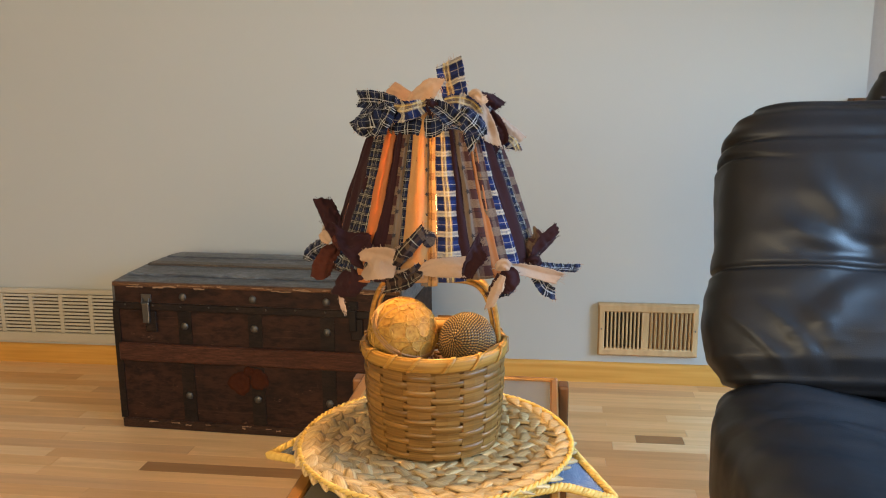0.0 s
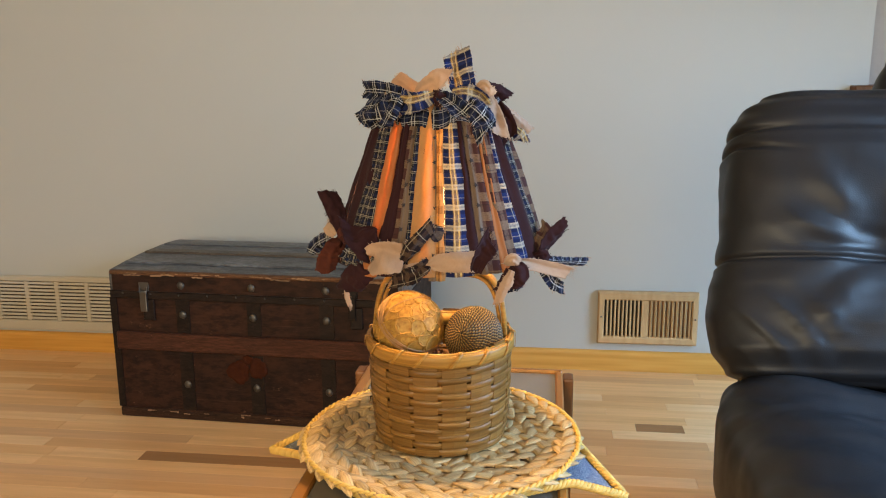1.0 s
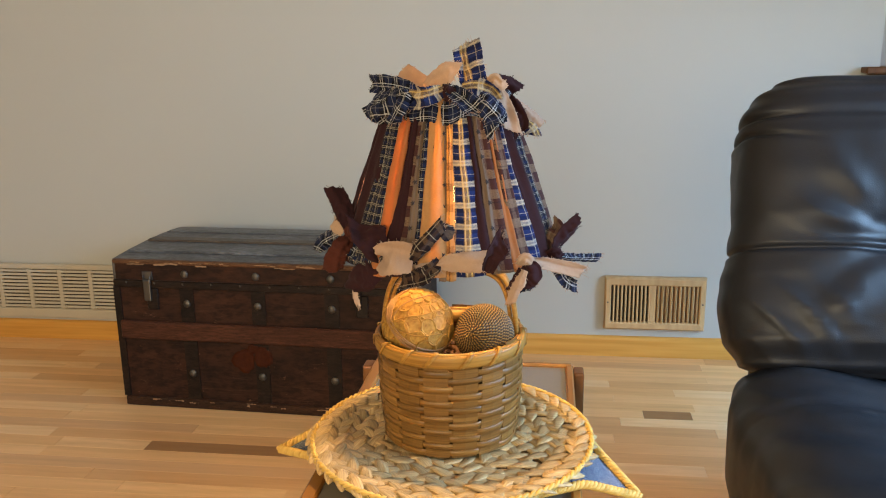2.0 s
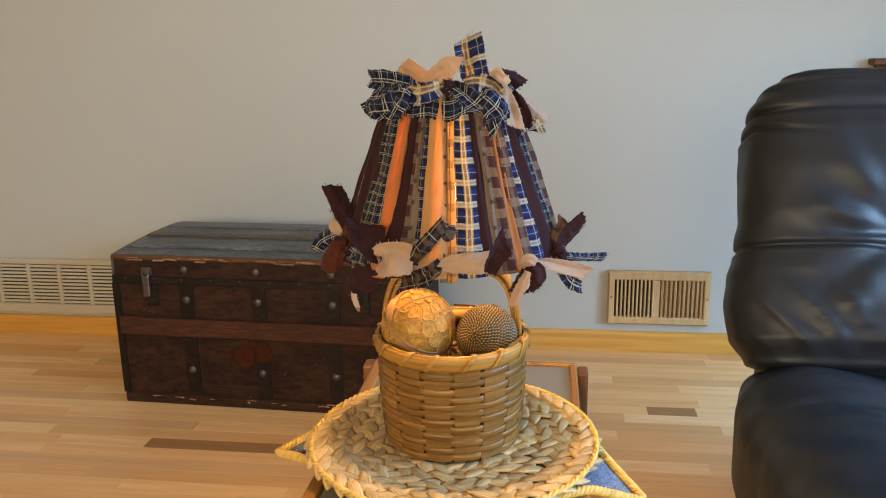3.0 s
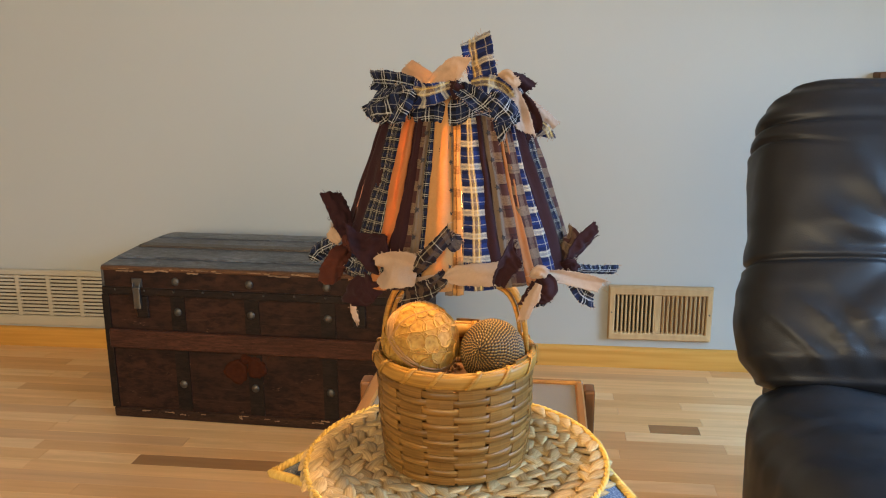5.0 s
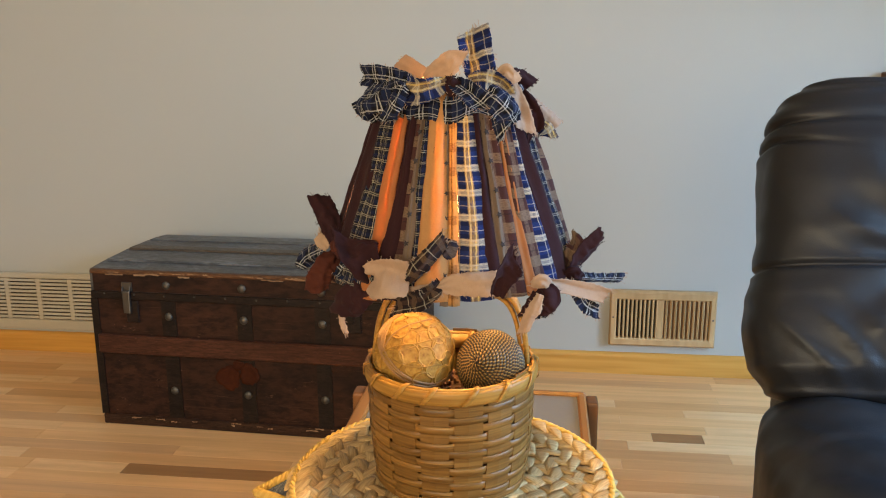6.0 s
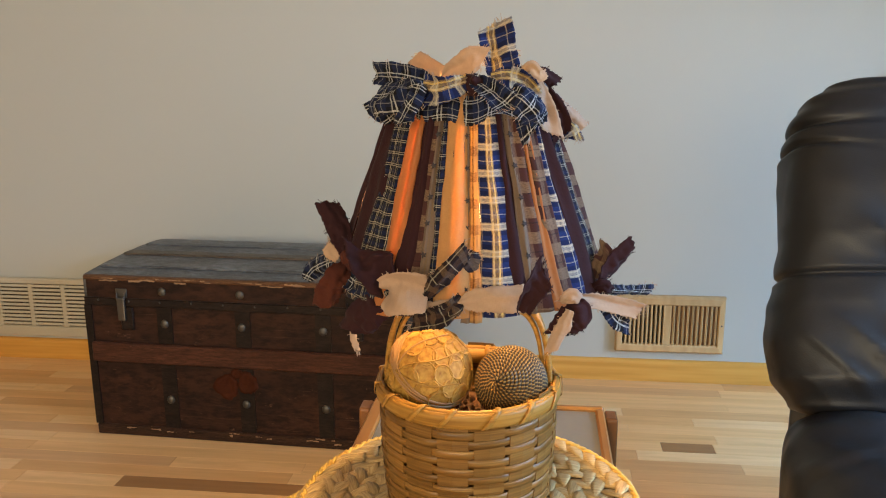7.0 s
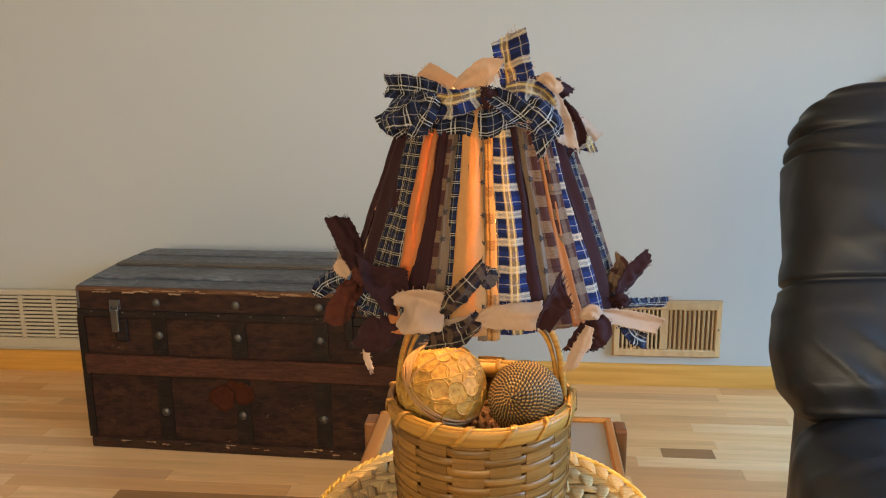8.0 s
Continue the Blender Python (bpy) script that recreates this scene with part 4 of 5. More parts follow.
def splint_basket():
    t = thing("splint_basket", BC, "round woven ash splint basket with bent handle", "basket")
    part("bottom", lathe([(0.088, 0.0), (0.089, 0.003), (0.001, 0.003)], 40, BC), stake_m, t)
    n, rows = 16, 13
    rh = BH / rows
    for k in range(rows):
        bm = bmesh.new()
        rings = []
        seg = 208
        jig = random.Random(k)
        ph = jig.uniform(0, 6.28)
        for i in range(seg):
            a = 2 * math.pi * i / seg
            wv = math.cos(a * n / 2 + math.pi * k + 9.348)
            wv = math.tanh(2.6 * wv)
            zc = (k + 0.5) * rh + 0.0012 * math.sin(a * 3 + ph)
            ring = []
            for dr, dz in ((-0.0004, -0.445), (0.0004, -0.438), (0.0006, 0.0), (0.0004, 0.438), (-0.0004, 0.445)):
                z = zc + dz * rh * (0.97 + 0.04 * math.sin(a * 5 + ph))
                r = basket_radius(z) + 0.0012 * wv + dr + 0.0005 * noise.noise(Vector((a * 9, k * 3.1, z * 60)))
                ring.append(bm.verts.new((BC.x + r * math.cos(a), BC.y + r * math.sin(a), BC.z + z)))
            rings.append(ring)
        for i in range(seg):
            p, q = rings[i], rings[(i + 1) % seg]
            for j in range(5):
                bm.faces.new((p[j], q[j], q[(j + 1) % 5], p[(j + 1) % 5]))
        part("weaver", bm, splint_m, t, smooth=True)
    for s in range(n):
        a = radians(-78.2) + 2 * math.pi * (s + 0.5) / n
        bm = bmesh.new()
        ca, sa = math.cos(a), math.sin(a)
        rings = []
        for i in range(12):
            z = (BH + (0.016 if s % 5 == 2 else 0.004)) * i / 11
            r = basket_radius(z)
            w = 0.0172
            ring = []
            for du, dr in ((-1, -0.0006), (0, -0.0006), (1, -0.0006), (1, 0.0006), (0, 0.0006), (-1, 0.0006)):
                q = a + du * w / r
                ring.append(bm.verts.new((BC.x + (r + dr) * math.cos(q), BC.y + (r + dr) * math.sin(q), BC.z + z)))
            rings.append(ring)
        for p, q in zip(rings, rings[1:]):
            for j in range(6):
                bm.faces.new((p[j], p[(j + 1) % 6], q[(j + 1) % 6], q[j]))
        bm.faces.new(rings[0][::-1])
        bm.faces.new(rings[-1])
        part("stake", bm, splint_m, t)
    R = basket_radius(BH)
    for name, r0, r1, z0, z1 in (("outer_hoop", R + 0.0022, R + 0.0058, BH - 0.007, BH + 0.010), ("inner_hoop", R - 0.0072, R - 0.0032, BH - 0.010, BH + 0.009)):
        prof = [(r0, z0), (r1 - 0.001, z0), (r1, z0 + 0.004), (r1, z1 - 0.004), (r1 - 0.001, z1), (r0, z1)]
        part(name, lathe(prof, 96, BC, closed=True), rim_m, t, "honey splint rim hoop", smooth=True)
    ring = [(BC.x + R * math.cos(2 * math.pi * i / 90), BC.y + R * math.sin(2 * math.pi * i / 90), BC.z + BH + 0.009) for i in range(90)]
    part("rim_cord", tube(ring, 0.0036, 8, True), rim_m, t, smooth=True)
    # lashing that wraps the hoops
    rng = random.Random(5)
    for s in range(15):
        a = 2 * math.pi * (s + 0.3) / 15 + rng.uniform(-0.05, 0.05)
        grid, nrm, uvs = [], [], []
        path = [(R + 0.0030, -0.0090, -0.10), (R + 0.0074, -0.005, -0.09), (R + 0.0076, 0.004, -0.02), (R + 0.0070, 0.0122, 0.03), (R, 0.0142, 0.05), (R - 0.0075, 0.0112, 0.06), (R - 0.0088, 0.0, 0.06), (R - 0.004, -0.011, 0.07)]
        for r, z, da in path:
            row = []
            for w in (-0.0034, 0.0, 0.0034):
                q = a + da + w / R
                row.append((BC.x + r * math.cos(q), BC.y + r * math.sin(q), BC.z + BH + z))
            grid.append(row)
            nrm.append([Vector((math.cos(a), math.sin(a), 0.3)).normalized()] * 3)
            uvs.append([(0, 0)] * 3)
        part("lashing", cloth(grid, 0.0007, nrm, uvs), rim_m, t, smooth=True)
    # bent handle, two layers
    for layer, (grow, half, thick) in enumerate(((0.0, 0.0110, 0.0072), (0.0072, 0.0080, 0.0052))):
        bm = bmesh.new()
        rings = []
        for i in range(61):
            f = i / 60
            q = math.pi * f
            ce, se = math.cos(q), math.sin(q)
            x = -math.copysign(abs(ce) ** 0.36, ce) * (0.0975 - grow)
            z = 0.050 + (0.198 - grow) * abs(se) ** 0.5 if 0 < f < 1 else 0.05
            rings.append((x, z))
        tilt = math.radians(-12.0)
        vs = []
        for i, (x, z) in enumerate(rings):
            xa, za = rings[max(i - 1, 0)]
            xb, zb = rings[min(i + 1, 60)]
            d = Vector((xb - xa, 0, zb - za)).normalized()
            nn = Vector((-d.z, 0, d.x))
            ring = []
            for a, b in ((-1, -0.5), (-0.8, -1), (0.8, -1), (1, -0.5), (1, 0.5), (0.8, 1), (-0.8, 1), (-1, 0.5)):
                p = Vector((x, half * a, z)) + nn * (thick / 2 * b)
                ring.append(bm.verts.new(BC + Matrix.Rotation(radians(8), 3, "Z") @ p))
            vs.append(ring)
        for p, q in zip(vs, vs[1:]):
            for j in range(8):
                bm.faces.new((p[j], p[(j + 1) % 8], q[(j + 1) % 8], q[j]))
        bm.faces.new(vs[0][::-1])
        bm.faces.new(vs[-1])
        part("handle", bm, rim_m, t, "bent honey wood handle" if layer == 0 else "", smooth=True)
    into_basket(t, (1.0, 1.0, 1.01))


splint_basket()


# ---- things in the basket ----
def filler():
    bm = bmesh.new()
    rng = random.Random(8)
    top = BC.z + 0.098
    lathe([(0.086, -0.093), (0.094, -0.002), (0.08, 0.0), (0.001, 0.001)], 40, (BC.x, BC.y, top), bm=bm)
    for i in range(260):
        a, r = rng.uniform(0, 6.283), 0.086 * math.sqrt(rng.random())
        c = Vector((BC.x + r * math.cos(a), BC.y + r * math.sin(a), top + rng.uniform(0.0, 0.010)))
        s = rng.uniform(0.004, 0.008)
        m = Matrix.Translation(c) @ Euler((rng.uniform(0, 3), rng.uniform(0, 3), rng.uniform(0, 3))).to_matrix().to_4x4() @ Matrix.Diagonal((s, s * 0.7, s * 0.4, 1))
        bmesh.ops.create_icosphere(bm, subdivisions=1, radius=1, matrix=m)
    into_basket(part("potpourri", bm, filler_m))
    tagged(bpy.data.objects["potpourri"], "dark dried potpourri that fills the basket", "potpourri", kind="stuff")
    return top


FILL = filler()


def disc_ball():
    c, R = Vector((-0.184, 1.085, 0.674)), 0.0515
    t = thing("disc_ball", c, "round decorative ball of sliced vine discs", "decorative ball")
    bm = bmesh.new()
    bmesh.ops.create_icosphere(bm, subdivisions=4, radius=R - 0.001, matrix=Matrix.Translation(c))
    part("core", bm, ball_m, t, smooth=True)
    disc = finish(lathe([(0.0001, 0.0004), (0.4, 0.0008), (0.82, 0.0006), (0.88, 0.0011), (0.94, 0.0014), (0.98, 0.0011), (1.0, 0.0003), (1.0, -0.0030)], 16), "disc", disc_m, False)
    k, rng = 84, random.Random(2)
    axis = Matrix.Rotation(radians(35), 3, "Y") @ Matrix.Rotation(radians(20), 3, "X")
    for i in range(k):
        z = 1 - 2 * (i + 0.5) / k
        if abs(z - 0.18) < 0.06:
            continue
        r, a = math.sqrt(1 - z * z), i * 2.39996
        d = axis @ Vector((r * math.cos(a), r * math.sin(a), z))
        s = rng.uniform(0.0112, 0.0150)
        ob = new("disc", disc)
        ob.matrix_basis = Matrix.Translation(c + d * (R - 0.0012)) @ d.to_track_quat("Z", "Y").to_matrix().to_4x4() @ pose(0, 0, 0, rng.uniform(-4, 4), rng.uniform(-4, 4), rng.uniform(0, 360)) @ Matrix.Diagonal((s, s * rng.uniform(0.8, 1.0), 1, 1))
        adopt(ob, t)
    for h, off in ((0.10, 0.0), (0.22, 0.02), (0.17, -0.03)):
        ring = []
        for i in range(60):
            a = 2 * math.pi * i / 60
            z = h + off * math.sin(a * 2)
            r = math.sqrt(1 - z * z)
            ring.append(c + (axis @ Vector((r * math.cos(a), r * math.sin(a), z))) * (R + 0.001))
        part("vine", tube(ring, 0.0013, 6, True), vine_m, t, smooth=True)
    # vines that run out from the tied end and over the ball
    pole = Vector((-0.584, -0.773, 0.25)).normalized()
    e1 = Vector((0.977, 0.213, 0)).cross(pole).normalized()
    e2 = e1.cross(pole)
    for i, turn in enumerate((160, 172, 184, 178, 215, 250, 292, 330, 20, 75, 125)):
        q, reach = radians(turn), rng.uniform(1.3, 2.4)
        arc = []
        for j in range(26):
            th = 0.03 + reach * j / 25
            w = q + 0.10 * math.sin(3.1 * th + i)
            d = pole * math.cos(th) + (e1 * math.cos(w) + e2 * math.sin(w)) * math.sin(th)
            arc.append(c + d.normalized() * (R + 0.0012))
        part("vine", tube(arc, 0.0013 if i < 4 else 0.0009, 6), vine_m if i < 5 else disc_m, t, smooth=True)
    into_basket(t, (0.98, 0.98, 1.01))


disc_ball()


def coil_ball():
    c, R = Vector((-0.086, 1.092, 0.664)), 0.041
    t = thing("coil_ball", c, "ball of coiled two-tone seagrass cord", "decorative ball")
    bm = bmesh.new()
    bmesh.ops.create_icosphere(bm, subdivisions=4, radius=R - 0.0012, matrix=Matrix.Translation(c))
    part("core", bm, gap_shade_m, t, smooth=True)
    pole = (Vector((-0.099, 1.053, 0.681)) - c).normalized()
    q = pole.to_track_quat("Z", "Y").to_matrix()
    turns, steps = 30, 46
    pts = []
    for i in range(turns * steps + 1):
        th = 0.03 + (math.pi - 0.06) * i / (turns * steps)
        a = 2 * math.pi * i / steps
        pts.append(c + q @ (Vector((math.sin(th) * math.cos(a), math.sin(th) * math.sin(a), math.cos(th))) * (R + 0.0005)))
    part("cord", tube(pts, 0.0021, 8), rope_m, t, smooth=True)
    into_basket(t, (0.98, 0.98, 1.01))


coil_ball()


def cone_ball():
    c = Vector((-0.131, 1.052, FILL + 0.014))
    t = thing("seed_cone", c, "small brown knobbly seed cone", "seed cone")
    bm = bmesh.new()
    rng = random.Random(3)
    bmesh.ops.create_icosphere(bm, subdivisions=2, radius=0.014, matrix=Matrix.Translation(c))
    for i in range(60):
        z = 1 - 2 * (i + 0.5) / 60
        r, a = math.sqrt(1 - z * z), i * 2.4
        d = Vector((r * math.cos(a), r * math.sin(a), z))
        bmesh.ops.create_icosphere(bm, subdivisions=1, radius=0.0034, matrix=Matrix.Translation(c + d * 0.0145))
    part("scales", bm, filler_m, t, smooth=True)
    into_basket(t)


cone_ball()

# ---- rag-strip lamp shade on the handle ----
SC = Vector((-0.136, 1.110, 0.0))
Z0, Z1, R0, R1 = 0.787, 1.005, 0.1555, 0.0745
lamp = thing("rag_strip_lamp", (SC.x, SC.y, BC.z + 0.2505), "lit lamp with a shade of tied plaid rag strips", "lamp")
part("socket", lathe([(0.012, 0.0), (0.017, 0.004), (0.017, 0.045), (0.013, 0.052)], 20, (SC.x, SC.y, BC.z + 0.2505)), brass_m, lamp, smooth=True)
part("bulb", lathe([(0.012, 0.0), (0.015, 0.012), (0.021, 0.026), (0.0235, 0.040), (0.021, 0.054), (0.012, 0.064), (0.002, 0.067)], 24, (SC.x, SC.y, 0.825)), bulb_m, lamp, "lit warm bulb", smooth=True)
lamp.children[-1].visible_shadow = False
part("shade_wire", tube([(SC.x + R1 * math.cos(2 * math.pi * i / 40), SC.y + R1 * math.sin(2 * math.pi * i / 40), Z1) for i in range(40)], 0.0016, 6, True), brass_m, lamp)
part("shade_wire", tube([(SC.x + (R0 - 0.003) * math.cos(2 * math.pi * i / 60), SC.y + (R0 - 0.003) * math.sin(2 * math.pi * i / 60), Z0) for i in range(60)], 0.0016, 6, True), brass_m, lamp)
for i in range(3):
    a = 2 * math.pi * i / 3 + 0.5
    part("harp", tube([(SC.x + 0.012 * math.cos(a), SC.y + 0.012 * math.sin(a), BC.z + 0.3025), (SC.x + R1 * math.cos(a), SC.y + R1 * math.sin(a), Z1)], 0.0013, 6), brass_m, lamp)

FACE = -77.0


def strip(kind, a0, a1, lift, seed):
    """One torn strip of cloth from the upper ring to the lower one, between two angles, softly folded."""
    rng = random.Random(seed)
    rows, cols = 44, 13
    grid, nrm, uvs = [], [], []
    ph, fold = rng.uniform(0, 6.28), rng.uniform(0.0012, 0.0030)
    wide = (R0 + R1) / 2 * radians(a1 - a0)
    length = math.hypot(Z1 - Z0, R0 - R1)
    low = rng.uniform(-0.006, 0.004)
    roll = min(0.0042, 0.2 * wide)
    ragged = [rng.uniform(-0.25, 0.25) for _ in range(rows)]
    for i in range(rows):
        f = i / (rows - 1)
        z = Z1 + (Z0 + low - Z1) * f
        rad = R1 + (R0 - R1) * f + lift
        row, rn, ru = [], [], []
        for j in range(cols):
            g = j / (cols - 1)
            jag = ragged[i] * (0.10 if j in (0, cols - 1) else 0)
            # cloth of one width all along, gathered at the top
            drift = 0.9 * noise.noise(Vector((f * 4, seed * 5.1, 0.5))) + (0.5 * noise.noise(Vector((f * 15, seed * 2.7, g))) if j in (0, cols - 1) else 0.0)
            a = radians(FACE + a0 + (a1 - a0) * (g + jag * 0.12) + drift)
            r = rad + fold * math.sin(g * 6.28 * 1.5 + ph) * (1.25 - f) + 0.0016 * math.sin(f * 7 + ph)
            r += roll * (1 - (2 * g - 1) ** 2) + 0.0016 * noise.noise(Vector((g * 2.5 + seed * 3.7, f * 6, seed * 1.3))) + 0.0007 * noise.noise(Vector((g * 7, f * 21, seed * 2.1)))
            d = Vector((math.cos(a), math.sin(a), 0))
            row.append((SC.x + r * d.x, SC.y + r * d.y, z))
            rn.append((d + Vector((0, 0, 0.33))).normalized())
            ru.append(((g - 0.5) * radians(a1 - a0) * (R0 * 0.75 + R1 * 0.25) + (0.017 if seed < 15 else 0.029), f * length + (seed % 7) * 0.003))
        grid.append(row)
        nrm.append(rn)
        uvs.append(ru)
    ob = part("strip", cloth(grid, 0.0009, nrm, uvs), CLOTH[kind], lamp, smooth=True)
    if kind == "star":
        # printed stars
        for q in range(7):
            f = 0.1 + 0.13 * q
            bm = bmesh.new()
            i = int(f * (rows - 1))
            c, nn = Vector(grid[i][cols // 2]), nrm[i][cols // 2]
            side = nn.cross(Vector((0, 0, 1))).normalized()
            up = side.cross(nn)
            ring = []
            for s in range(10):
                w = 2 * math.pi * s / 10
                k = 0.0034 if s % 2 == 0 else 0.0014
                ring.append(c + nn * 0.0034 + side * k * math.cos(w) - up * k * math.sin(w))
            lo = [bm.verts.new(p - nn * 0.0025) for p in ring]
            hi = [bm.verts.new(p) for p in ring]
            for s in range(10):
                bm.faces.new((lo[s], lo[(s + 1) % 10], hi[(s + 1) % 10], hi[s]))
            bm.faces.new(hi)
            part("star", bm, star_print, ob)
    return ob


FRONT = [("maroon", -83, -57, 0.002), ("dark_plaid", -60, -42, 0.004), ("orange", -43, -35, 0.0062), ("maroon", -35, -27, 0.0045), ("check", -30, -23, 0.003),
         ("star", -25, -20, 0.005), ("dark_plaid", -21, -13, 0.003), ("peach", -15.5, -5, 0.0072), ("star", -6.5, -3.4, 0.006), ("gold_glow", -3.2, 1.0, 0.0080),
         ("blue_plaid", 2.7, 14, 0.005), ("maroon", 13, 19, 0.0035), ("star", 19, 23, 0.006), ("check", 22, 31, 0.0035), ("orange", 31, 34, 0.0066), ("check", 34, 40, 0.006),
         ("blue_plaid", 38, 50, 0.0035), ("maroon", 49, 60, 0.005), ("dark_plaid", 59, 74, 0.003), ("check", 73, 88, 0.004)]
for i, (kind, a0, a1, lift) in enumerate(FRONT):
    strip(kind, a0 - (0.3 if kind in ("star", "gold_glow") else 1.6), a1 + (0.3 if kind in ("star", "gold_glow") else 1.6), lift, i)
for i in range(14):
    kind = ("dark_plaid", "maroon", "blue_plaid", "check", "tan", "dark_plaid", "maroon")[i % 7]
    strip(kind, 87 + i * 13.6, 87 + (i + 1) * 13.6 + 1.5, 0.003 + 0.0015 * (i % 2), 40 + i)

ribbon_count = 0


def ribbon(name, kind, pts, cut=None):
    """A torn tie of cloth along (x, y, z, width), cupped and ragged, a part of the lamp."""
    global ribbon_count
    ribbon_count += 1
    rng = random.Random(100 + ribbon_count)
    ctrl = [Vector((p[0], p[1], p[2] + 0.12 * (SC.y - p[1]))) for p in pts]
    ws = [p[3] for p in pts]
    slant = 0.0
    if name == "tail":
        ws[-1] = max(ws[-1], 0.92 * ws[-2])
        slant = rng.choice((-1.0, 0.9, 0.5))
    if cut is not None:
        slant = cut
    n = len(ctrl)
    rows, cols = 12 * (n - 1) + 1, 14
    grid, nrm, uvs = [], [], []
    eye_way = Vector((-0.22, 0.97, -0.1))
    cup, wave = rng.uniform(0.14, 0.34) * rng.choice((-1, 1)), rng.uniform(0.02, 0.06)
    ph, yaw = rng.uniform(0, 6.28), rng.uniform(-0.45, 0.45)
    if kind in ("peach", "pale_peach"):
        cup, wave, yaw = cup * 0.2, wave * 0.3, 0.0
    along = 0.0
    prev = None
    for i in range(rows):
        f = i / (rows - 1) * (n - 1)
        k = min(int(f), n - 2)
        u = f - k
        p0, p1, p2, p3 = ctrl[max(k - 1, 0)], ctrl[k], ctrl[k + 1], ctrl[min(k + 2, n - 1)]
        c = 0.5 * ((2 * p1) + (p2 - p0) * u + (2 * p0 - 5 * p1 + 4 * p2 - p3) * u * u + (3 * p1 - p0 - 3 * p2 + p3) * u ** 3)
        d = (0.5 * ((p2 - p0) + (4 * p0 - 10 * p1 + 8 * p2 - 2 * p3) * u + 3 * (3 * p1 - p0 - 3 * p2 + p3) * u * u)).normalized()
        w = ws[k] + (ws[k + 1] - ws[k]) * (u * u * (3 - 2 * u))
        side = d.cross(eye_way).normalized()
        nn = side.cross(d).normalized()
        side = (side * math.cos(yaw) + nn * math.sin(yaw)).normalized()
        nn = side.cross(d).normalized()
        if prev is not None:
            along += (c - prev).length
        prev = c
        row, rn, ru = [], [], []
        for j in range(cols):
            g = j / (cols - 1) - 0.5
            edge = rng.uniform(-0.0007, 0.0007) / w if j in (0, cols - 1) else 0.0
            end = rng.uniform(-0.0022, 0.0022) if i == rows - 1 else 0.0
            h = w * (cup * (2.6 * abs(g - 0.12 + 0.08 * math.sin(f * 1.7 + ph)) - 0.6) + wave * math.sin(g * 9 + f * 2.4 + ph))
            h += w * 0.09 * math.sin(g * 12.6 + ph + 0.8 * math.sin(f * 1.3)) * max(0.0, 1.0 - abs(f - (0 if name != "knot" else 1)) / 1.6)
            h += w * (0.06 if kind in ("peach", "pale_peach", "tan") else 0.16) * noise.noise(Vector((g * 4 + ph * 3, f * 2.6, ribbon_count * 1.7))) + w * 0.03 * noise.noise(Vector((g * 9, f * 6, ribbon_count * 2.3)))
            row.append(c + side * w * 1.06 * (g + edge) + nn * h + d * (end + slant * g * w * (f / (n - 1)) ** 4))
            rn.append(nn)
            ru.append((g * w + 0.012, along + ph * 0.01))
        grid.append(row)
        nrm.append(rn)
        uvs.append(ru)
    ob = part(name, cloth(grid, 0.0009, nrm, uvs), CLOTH[kind], lamp, smooth=True)
    # frayed threads at the torn end and along the edges
    bm = bmesh.new()
    d = (Vector(grid[-1][3]) - Vector(grid[-3][3])).normalized()
    spots = []
    if name in ("tail", "upright_tab"):
        for q in range(9):
            spots.append((Vector(grid[-1][0]).lerp(Vector(grid[-1][-1]), rng.random()), d, rng.uniform(0.002, 0.007)))
    for q in range(16 if "plaid" in kind or kind == "check" else 8):
        i, e = rng.randrange(2, rows), rng.choice((0, -1))
        p, away = Vector(grid[i][e]), (Vector(grid[i][e]) - Vector(grid[i][4])).normalized()
        spots.append((p, away, rng.uniform(0.0012, 0.0036)))
    for p, way, size in spots:
        e = p + way * size + Vector((rng.uniform(-1, 1), rng.uniform(-1, 1), rng.uniform(-1, 0.6))) * size * 0.45
        tube([p - way * 0.001, p.lerp(e, 0.5) + Vector((0, 0, 0.0004)), e], 0.00030, 4, bm=bm)
    tagged(part("frayed_threads", bm, CLOTH["tan" if kind in ("dark_plaid", "bow_plaid", "brown_plaid", "blue_plaid", "check") else kind], ob), kind="stuff")


# crumpled sash that gathers the strips under the upper ring
def sash():
    grid, nrm, uvs = [], [], []
    n = 96
    for i in range(n + 1):
        a = 2 * math.pi * i / n
        row, rn, ru = [], [], []
        for j in range(8):
            g = j / 7
            z = 1.004 - 0.030 * g + 0.004 * math.sin(a * 5) + 0.003 * math.sin(a * 11 + 1)
            rad = R1 + (R0 - R1) * (Z1 - z) / (Z1 - Z0) + 0.0095 + 0.004 * math.sin(g * math.pi) + 0.0030 * noise.noise(Vector((math.cos(a) * 6, math.sin(a) * 6, g * 3)))
            dd = Vector((math.cos(a), math.sin(a), 0))
            row.append((SC.x + rad * dd.x, SC.y + rad * dd.y, z))
            rn.append(dd)
            ru.append((g * 0.034 + 0.004 * math.sin(a * 3), a * R1))
        grid.append(row)
        nrm.append(rn)
        uvs.append(ru)
    part("sash", cloth(grid, 0.0012, nrm, uvs), CLOTH["bow_plaid"], lamp, "dark plaid sash", smooth=True)


